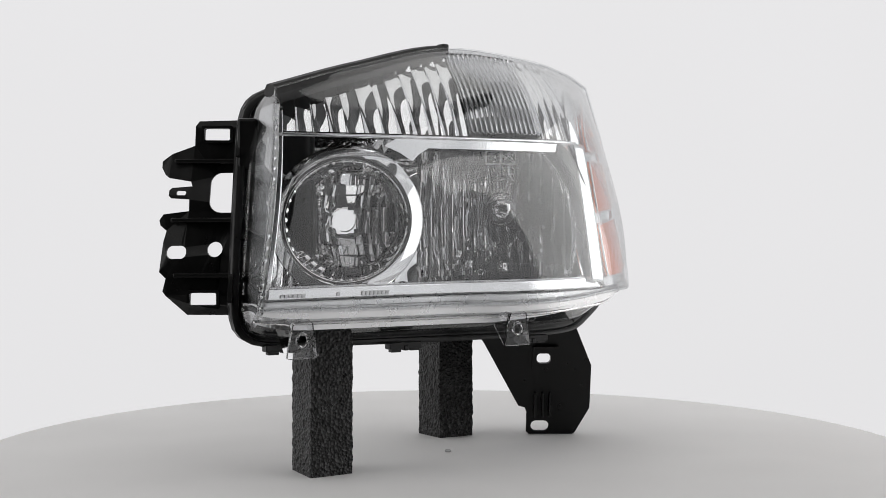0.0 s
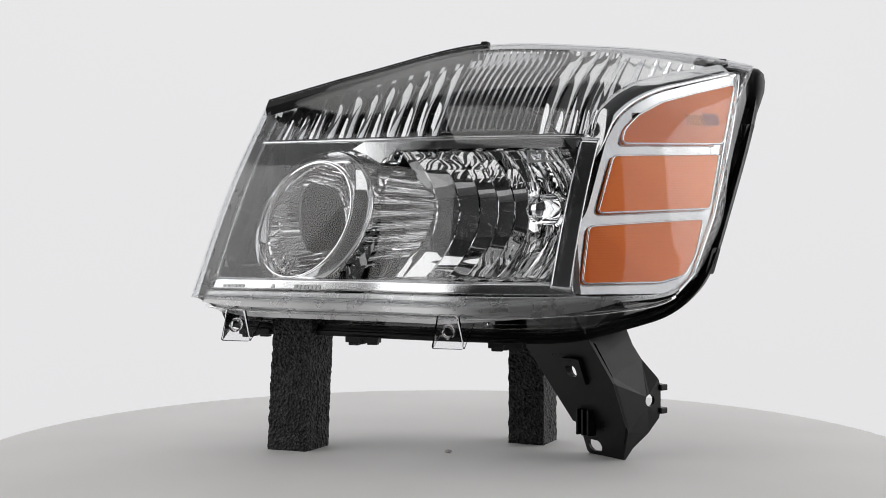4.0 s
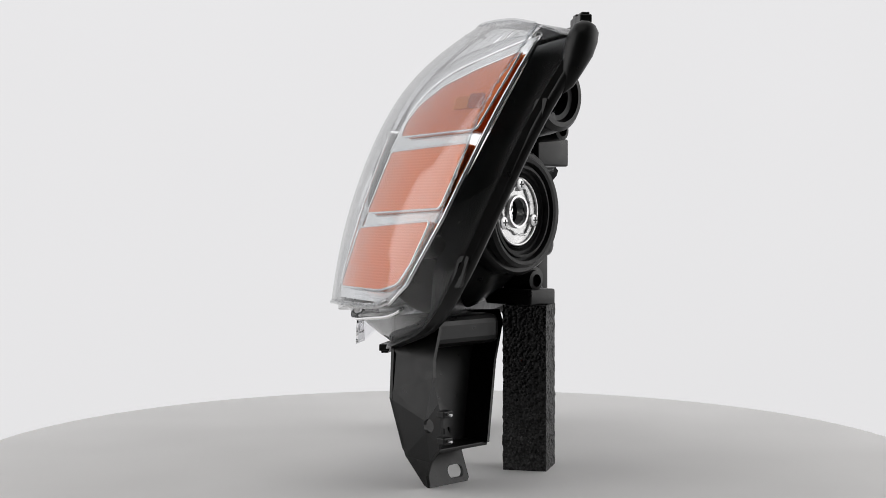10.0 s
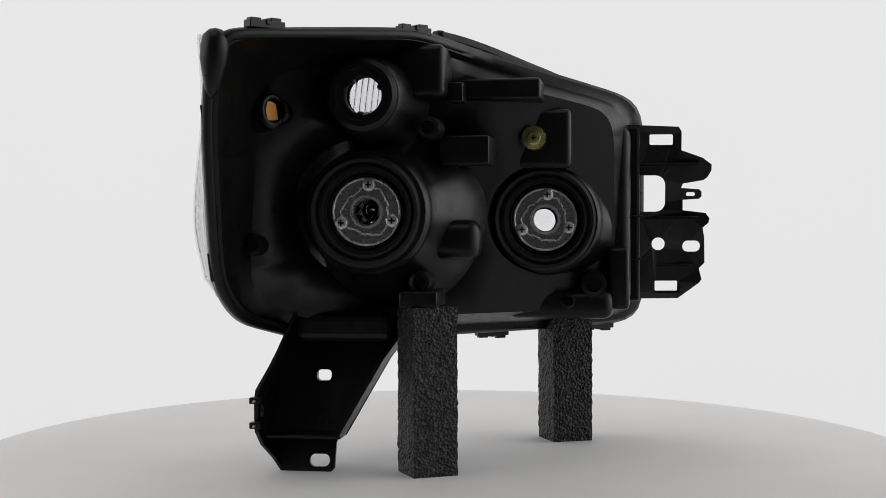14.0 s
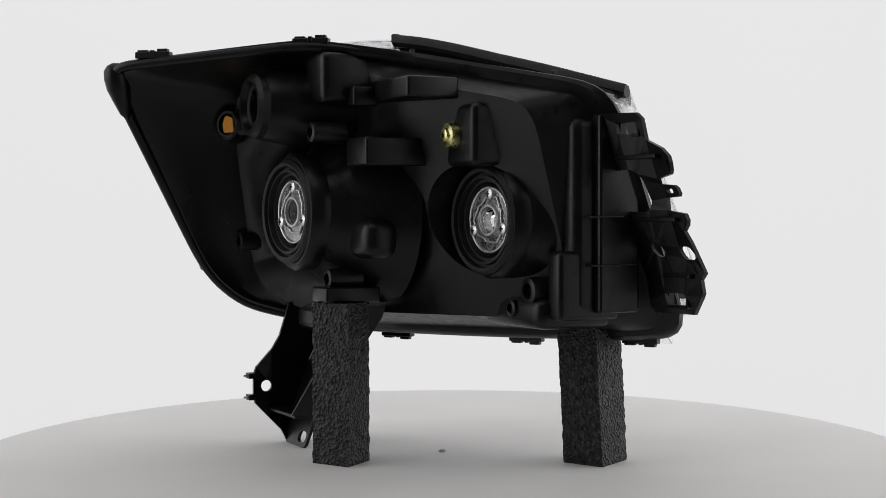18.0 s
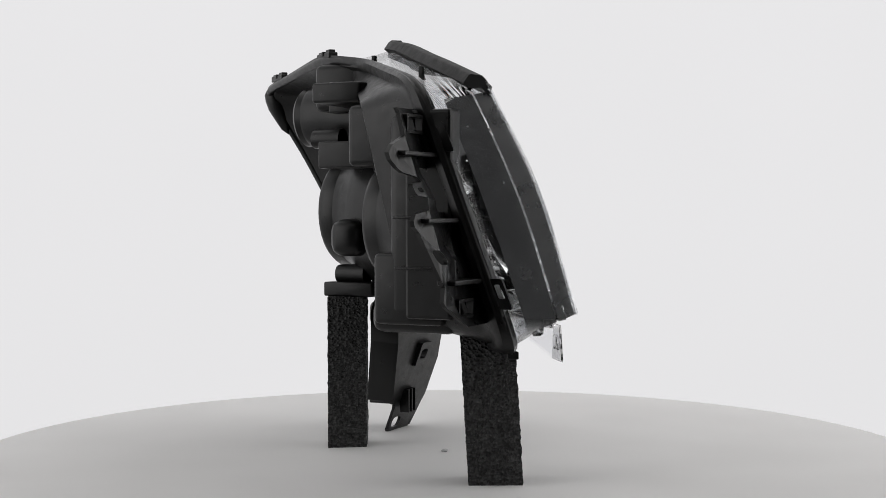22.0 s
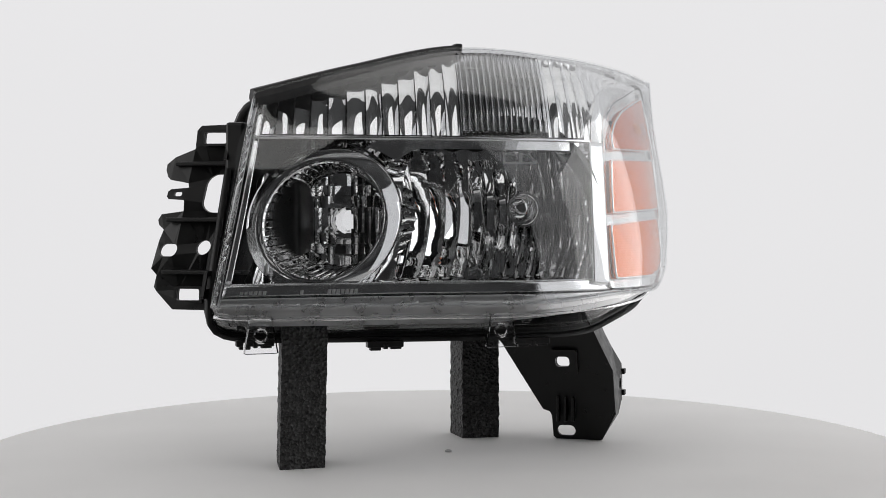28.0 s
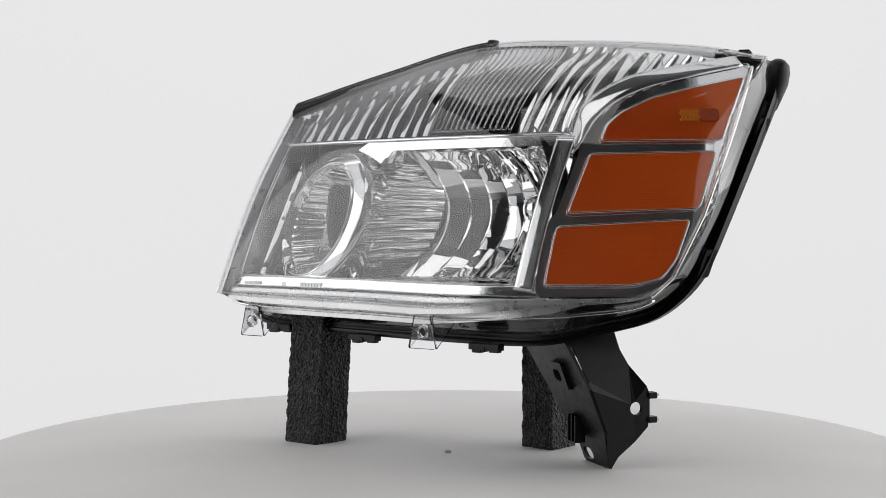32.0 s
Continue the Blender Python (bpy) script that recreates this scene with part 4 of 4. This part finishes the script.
def foot_bracket():
    def place(a, b, d):
        return (a, 0.115 - 0.38 * b + d, b)
    out = [(0.018, 0.150), (0.018, 0.138), (0.042, 0.104), (0.080, 0.033), (0.087, 0.031), (0.089, 0.026), (0.089, 0.003), (0.092, 0.0), (0.140, 0.0), (0.158, 0.036), (0.158, 0.079), (0.1385, 0.126), (0.130, 0.150)]
    holes = [round_rect(0.106, 0.0875, 0.0145, 0.0105, 0.004), round_rect(0.1038, 0.0100, 0.0195, 0.0115, 0.0055)]
    ob = part("foot_bracket", plate(out, holes, 0.0035, place), BLACK, LAMP, "black plastic foot bracket with slotted holes, resting on the turntable")

    def place2(a, b, d):
        return (0.1545 + d - 0.55 * max(0, 0.030 - b) - 0.43 * max(0, b - 0.079), a, b)
    wing = [(0.060, 0.150), (0.0690, 0.126), (0.0710, 0.121), (0.0770, 0.117), (0.0868, 0.086), (0.0855, 0.079), (0.0980, 0.048), (0.105, 0.030), (0.1135, 0.002), (0.117, 0.0), (0.121, 0.012), (0.134, 0.027), (0.147, 0.041), (0.149, 0.050), (0.149, 0.072), (0.146, 0.080), (0.131, 0.100), (0.125, 0.114), (0.122, 0.135), (0.120, 0.150)]
    w = part("wing", plate(wing, [circle2(0.1345, 0.0592, 0.0062, n=18)], 0.0035, place2), BLACK, ob, "folded side flange with a round hole")
    for z in (0.071, 0.048):
        part("claw", box_bm(0.150, 0.161, 0.147, 0.156, z - 0.003, z + 0.003, 0.001), BLACK, w)
        part("claw_pin", tube_path([(0.1555, 0.152, z), (0.1555, 0.160, z)], 0.0012), STEEL, w)
    for x in (0.098, 0.106, 0.114):
        y = place(x, 0.036, 0)[1]
        part("rib", box_bm(x - 0.0012, x + 0.0012, y - 0.010, y + 0.001, 0.022, 0.048, 0.0005), BLACK, ob)
    y = place(0.106, 0.0875, 0)[1]
    part("hole_boss", plate(round_rect(0.108, 0.0875, 0.028, 0.026, 0.002, 2), [round_rect(0.106, 0.0875, 0.0150, 0.0110, 0.004)], 0.005, lambda a, b, d: (a, place(a, b, 0)[1] - d, b)), BLACK, ob)
    part("neck", box_bm(0.036, 0.130, 0.058, 0.110, 0.122, 0.150, 0.008, 3), BLACK, ob)
    # flange folded back along the slanting edge
    slant = [(0.018, 0.150), (0.018, 0.138), (0.042, 0.104), (0.080, 0.034)]
    verts, faces = [], []
    for a, b in slant:
        y = place(a, b, 0)[1]
        deep = 0.034 - 0.03 * max(0, 0.06 - b)
        verts += [Vector((a, y + 0.001, b)), Vector((a + 0.001, y + deep, b + 0.002)), Vector((a + 0.004, y + deep, b + 0.002)), Vector((a + 0.004, y + 0.001, b))]
    for i in range(len(slant) - 1):
        for k in range(4):
            p, q = i * 4 + k, i * 4 + (k + 1) % 4
            faces.append((p, q, q + 4, p + 4))
    faces += [(3, 2, 1, 0), (12, 13, 14, 15)]
    part("slant_flange", (verts, faces), BLACK, ob, "flange folded back along the slanting edge")
    shelf_y = place(0.08, 0.034, 0)[1]
    part("lower_flange", box_bm(0.080, 0.152, shelf_y + 0.001, shelf_y + 0.030, 0.033, 0.0365, 0.001), BLACK, ob)


side_bracket()
foot_bracket()


# ---- clear mounting tabs under the lens ----
def lens_tab(x, y, z):
    """A trapezoid tab with an eye, stiffened by two gussets running back to the lens."""
    ax = Vector((0.82, 0.57, 0.0))
    bk = Vector((-0.45, 0.85, 0.30))
    o = Vector((x, y, z))

    def place(a, b, d):
        return o + ax * a + Vector((0, 0, b)) + bk * d
    out = rounded([(-0.0165, -0.016), (0.0165, -0.016), (0.009, 0.016), (-0.009, 0.016)], 0.003, 3)
    ob = part("lens_tab", plate(out, [circle2(0, 0.0, 0.0052, n=18)], 0.0022, place), TABCLEAR, LENS_OB, "clear plastic mounting tab with an eye")
    for s in (-1, 1):
        def side(a, b, d, s=s):
            return o + ax * (s * (0.0125 - 0.16 * b) + s * d * 0.9) + Vector((0, 0, b)) + bk * a
        part("gusset", plate([(0.002, -0.016), (0.002, 0.015), (0.030, 0.012), (0.040, 0.002)], [], 0.0016, side), TABCLEAR, LENS_OB)
    auto_smooth(part("tab_eye", revolve([(0.0052, 0.004), (0.0052, -0.001), (0.0066, -0.001), (0.0066, 0.004)], 24, lambda a, b, d: place(a, b, d)), TABCLEAR, LENS_OB))
    return ob


for p in ((-0.127, -0.172, 0.130), (0.072, -0.050, 0.130)):
    lens_tab(*p)

for u, k in ((0.05, 0.55), (0.60, 0.55)):
    q = lens_point(u, 0) * (1 - k) + Vector(RIM[int(u / 0.74 * 24)]) * k
    auto_smooth(part("moulding_boss", revolve([(0.0005, -0.004), (0.003, -0.004), (0.0045, -0.002), (0.005, 0.004)], 16, lambda a, b, d: q + Vector((a, d, b))), TABCLEAR, LENS_OB))


# ---- clips round the rim ----
def clip(x, y, z, dx, dy, w=0.030, up=(0, 0, 1)):
    """A black snap clip: a base, a raised hook and a small tongue."""
    d = Vector((dx, dy, 0)).normalized()
    n = Vector(up).normalized()
    c = d.cross(n)
    o = Vector((x, y, z))
    pieces = []
    for a0, a1, c0, c1, n0, n1 in ((-0.5, 0.5, -0.005, 0.005, -0.003, 0.0035), (-0.42, -0.12, -0.0035, 0.0035, 0.003, 0.0065), (0.15, 0.45, -0.0035, 0.0035, 0.003, 0.0055), (-0.06, 0.06, -0.006, 0.002, 0.0, 0.005)):
        bm = box_bm(a0 * w, a1 * w, c0, c1, n0, n1, 0.0006, 1)
        for v in bm.verts:
            v.co = o + d * v.co.x + c * v.co.y + n * v.co.z
        pieces.append(bm_to_pair(bm))
    return part("rim_clip", join(*pieces), BLACK, HOUSING)


for row in ((0.113, 0.267, 0.401, 0.62, 0.78), (0.008, 0.142, 0.410, 0.62, 0.78), (-0.040, -0.073, 0.117, 0.85, 0.53), (0.088, 0.010, 0.116, 0.85, 0.53), (-0.150, -0.135, 0.121, 0.85, 0.53)):
    clip(*row[:3], *row[3:], 0.036, (0, 0, 1 if row[2] > 0.3 else -1))
for x, y, z, nx in ((0.163, 0.265, 0.322, 1), (0.180, 0.196, 0.196, 1), (-0.193, -0.092, 0.310, -1), (-0.193, -0.146, 0.176, -1)):
    fr = plate(round_rect(0, 0, 0.012, 0.026, 0.002, 2), [round_rect(0, 0.002, 0.006, 0.012, 0.001, 1)], 0.0035, lambda a, b, d: (x + nx * d, y + a - 0.45 * -b * 0.9, z + b))
    part("rim_clip", fr, BLACK, HOUSING)


# ---- moulded forms on the back of the housing ----
def rear_forms():
    def lump(name, dims, bevel=0.004, label=""):
        return auto_smooth(part(name, box_bm(*dims, bevel=bevel, seg=3), BLACK, HOUSING, label))
    lump("top_shoulder", (-0.020, 0.026, 0.085, 0.142, 0.350, 0.399), 0.007)
    lump("shelf", (-0.104, -0.018, 0.040, 0.094, 0.351, 0.371), 0.003)
    lump("shelf_lip", (-0.034, -0.018, 0.090, 0.116, 0.347, 0.366), 0.002)
    lump("duct", (-0.058, -0.0115, 0.040, 0.1145, 0.2895, 0.3165), 0.002)
    lump("adjuster_boss", (-0.130, -0.076, -0.020, 0.040, 0.288, 0.346), 0.006, "raised boss that holds the beam adjuster")
    lump("lower_shelf", (-0.012, 0.024, 0.078, 0.136, 0.157, 0.172), 0.002)
    lump("side_body", (-0.187, -0.126, -0.085, -0.033, 0.150, 0.332), 0.010)
    lump("side_fin", (-0.186, -0.164, -0.085, -0.018, 0.1455, 0.209), 0.005)
    lump("side_ledge", (-0.1985, -0.184, -0.0805, -0.0446, 0.2394, 0.2414), 0.0006)
    lump("side_ledge", (-0.1985, -0.184, -0.0960, -0.0460, 0.1951, 0.1971), 0.0006)
    lump("lower_body", (-0.170, -0.062, -0.090, -0.006, 0.1365, 0.166), 0.010)
    lump("capsule", (-0.048, 0.000, 0.074, 0.110, 0.200, 0.238), 0.012)
    for x, z, y, r in ((-0.150, 0.172, -0.006, 0.013), (-0.125, 0.155, -0.002, 0.008), (0.006, 0.180, 0.128, 0.010), (-0.006, 0.322, 0.150, 0.010), (0.155, 0.215, 0.165, 0.010)):
        prof = [(0.0005, y - 0.006), (r * 0.55, y - 0.006), (r * 0.6, y), (r * 0.95, y - 0.001), (r, y - 0.004), (r * 1.08, y - 0.035)]
        auto_smooth(part("boss", revolve(prof, 24, lambda a, b, d: (x + a, d, z + b)), BLACK, HOUSING))
    for name, sx, sz, prof in (("high_beam_shell", 0.052, 0.2455, [(0.0572, 0.141), (0.0580, 0.130), (0.0640, 0.118), (0.0760, 0.102), (0.0900, 0.078), (0.1000, 0.050)]), ("low_beam_shell", -0.1025, 0.2375, [(0.0542, 0.006), (0.0550, -0.004), (0.0590, -0.014), (0.0680, -0.028), (0.0780, -0.048)])):
        def wrap(a, b, d, sx=sx, sz=sz):
            return (min(max(-0.182, sx + a), 0.160 if sx > 0 else -0.047), d, min(max(sz + b, 0.141), 0.385))
        auto_smooth(part(name, revolve(prof, 64, wrap), BLACK, HOUSING, "rounded black shell behind the reflector"), 50)
    prof = [(0.0005, 0.052), (0.004, 0.0525), (0.0065, 0.0515), (0.007, 0.049), (0.0115, 0.048), (0.0120, 0.046), (0.0120, 0.030)]
    br = auto_smooth(part("adjuster_screw", revolve(prof, 32, lambda a, b, d: (-0.094 + a, d, 0.317 + b)), BRASS, LAMP, "yellow zinc beam adjuster screw with cross slot"))
    for w, h in ((0.005, 0.0011), (0.0011, 0.005)):
        part("cross_slot", box_bm(-0.094 - w / 2, -0.094 + w / 2, 0.0522, 0.0532, 0.317 - h / 2, 0.317 + h / 2, 0), BLACK, br)
    x, z, y, r = TURN_HOLE
    dome = [(r + 0.0005, y - 0.006), (r + 0.003, y - 0.012), (r + 0.006, y - 0.034), (r + 0.010, y - 0.062), (r + 0.016, y - 0.090)]
    auto_smooth(part("turn_signal_dome", revolve(dome, 56, lambda a, b, d: (x + a, d, min(z + b, 0.388 + 0.03 * (d - y + 0.09)))), BLACK, HOUSING, "domed black back of the turn signal chamber"), 50)
    ring = [(r + 0.001, y - 0.02), (r + 0.001, y), (r - 0.003, y + 0.004), (r - 0.007, y + 0.004), (r - 0.009, y - 0.002), (0.0175, y - 0.003), (0.0165, y - 0.006), (0.0165, y - 0.014)]

    def notch(t, rr, d, k):
        return (rr - 0.0022 if k >= 5 and any(abs((t - a + math.pi) % (2 * math.pi) - math.pi) < 0.13 for a in (0.9, 2.7, 4.9)) else rr), d
    auto_smooth(part("turn_socket_ring", revolve(ring, 72, lambda a, b, d: (x + a, d, z + b), notch), BLACK, LAMP, "black bayonet ring of the turn signal socket"), 30)
    x, z, y, r = MARKER_HOLE
    axis = Vector((-0.72, 0.68, 0.10)).normalized()
    cross = axis.cross(Vector((0, 0, 1))).normalized()
    rise = cross.cross(axis)
    tip = Vector((x, y - 0.004, z))

    def tilted(a, b, d):
        return tip + cross * a + rise * b + axis * d
    auto_smooth(part("marker_socket_rim", revolve([(0.0150, -0.020), (0.0135, 0.000), (0.0115, 0.002), (0.0095, 0.002), (0.0090, -0.004)], 28, lambda a, b, d: tilted(a, b * 1.2, d)), BLACK, LAMP, "black rim of the side marker bulb hole"), 30)
    # opaque plate: the light through the marker hole is painted in its colour
    bulb = plate(rounded([(-0.006, -0.008), (0.005, -0.0085), (0.0065, 0.001), (0.0035, 0.0095), (-0.0045, 0.007)], 0.002, 3), [], 0.002, lambda a, b, d: tilted(a, b, d - 0.003))
    part("marker_light_patch", bulb, AMBERLIT, LAMP, "orange patch painted as light coming through the marker hole")
    part("marker_backing", plate(circle2(0, 0, 0.0125, n=28), [], 0.001, lambda a, b, d: tilted(a, b * 1.2, d - 0.006)), BLACK, LAMP)



rear_forms()


# ---- rear sockets ----
def socket(name, hole):
    x, z, lip, r = SOCKETS[name]
    y = lip - 0.006
    o = 0.0515
    lean = 0.10
    prof = [(o + 0.001, lip - 0.016), (o, lip + 0.001), (o - 0.003, lip + 0.004), (o - 0.006, lip + 0.003), (o - 0.0065, lip - 0.003), (o - 0.009, lip - 0.003), (o - 0.0095, lip + 0.001), (o - 0.012, lip + 0.0015), (o - 0.0125, lip - 0.004), (o - 0.015, lip - 0.004), (0.0345, lip - 0.008), (0.0335, y + 0.002), (0.0325, y - 0.001)]
    auto_smooth(part("socket_ring", revolve(prof, 72, lambda a, b, d: (x + a, d + lean * a, z + b)), GASKET, LAMP, "ribbed black rubber socket ring"), 30)
    pl = plate(circle2(x, z, 0.0318, n=44), [circle2(x, z, hole, n=28)], 0.0012, lambda a, b, d: (a, y - 0.001 - d + lean * (a - x), b))
    plt = part("retainer_plate", pl, DARKSTEEL, LAMP, "round dark steel bulb retainer")
    part("retainer_rim", tube_path([(x + p, y + lean * p, z + q) for p, q in circle2(0, 0, 0.0306, n=56)], 0.0013, 8, True), STEEL, plt, "bright steel rim", True)
    loop = []
    for k in range(96):
        t = 2 * math.pi * k / 96
        r2 = 0.0212 + 0.0020 * math.cos(3 * t + 0.5) + 0.0012 * (1 if math.cos(9 * t) > 0.4 else 0)
        loop.append((x + r2 * math.cos(t), y + 0.0002 + lean * r2 * math.cos(t), z + r2 * math.sin(t)))
    part("spring_clip", tube_path(loop, 0.0010, 6, True), STEEL, plt, "bright wire spring clip", True)
    lipp = [(0.0155, y - 0.001), (0.0150, y + 0.002), (hole + 0.001, y + 0.002), (hole, y - 0.010)]
    auto_smooth(part("bulb_seat", revolve(lipp, 32, lambda a, b, d: (x + a, d + lean * a, z + b)), STEEL, plt))
    for a in (95, 199, 336):
        t = radians(a)
        sx, sz = x + 0.0250 * math.cos(t), z + 0.0250 * math.sin(t)
        head = [(0.0004, y + 0.0035), (0.004, y + 0.0034), (0.0056, y + 0.0024), (0.0062, y + 0.0005), (0.0062, y - 0.001)]
        sc = auto_smooth(part("screw", revolve(head, 18, lambda a, b, d: (sx + a, d + lean * (sx + a - x), sz + b)), STEEL, plt, "cross-head screw"))
        for w, h in ((0.0060, 0.0014), (0.0014, 0.0060)):
            part("cross_slot", box_bm(sx - w / 2, sx + w / 2, y + 0.0033 + lean * (sx - x), y + 0.0039 + lean * (sx - x), sz - h / 2, sz + h / 2, 0), BLACK, sc)


socket("low", 0.0118)
socket("high", 0.0120)


# ---- what turns ----
def motions():
    for ob in (LAMP, FOAM_A, FOAM_B, SPECK, disc):
        base = Matrix.Translation(ob.location.copy())
        walk(ob, [(t * 0.5, pose(0, 0, 0, 0, 0, TURN * t * 0.5) @ base) for t in range(65)])


motions()
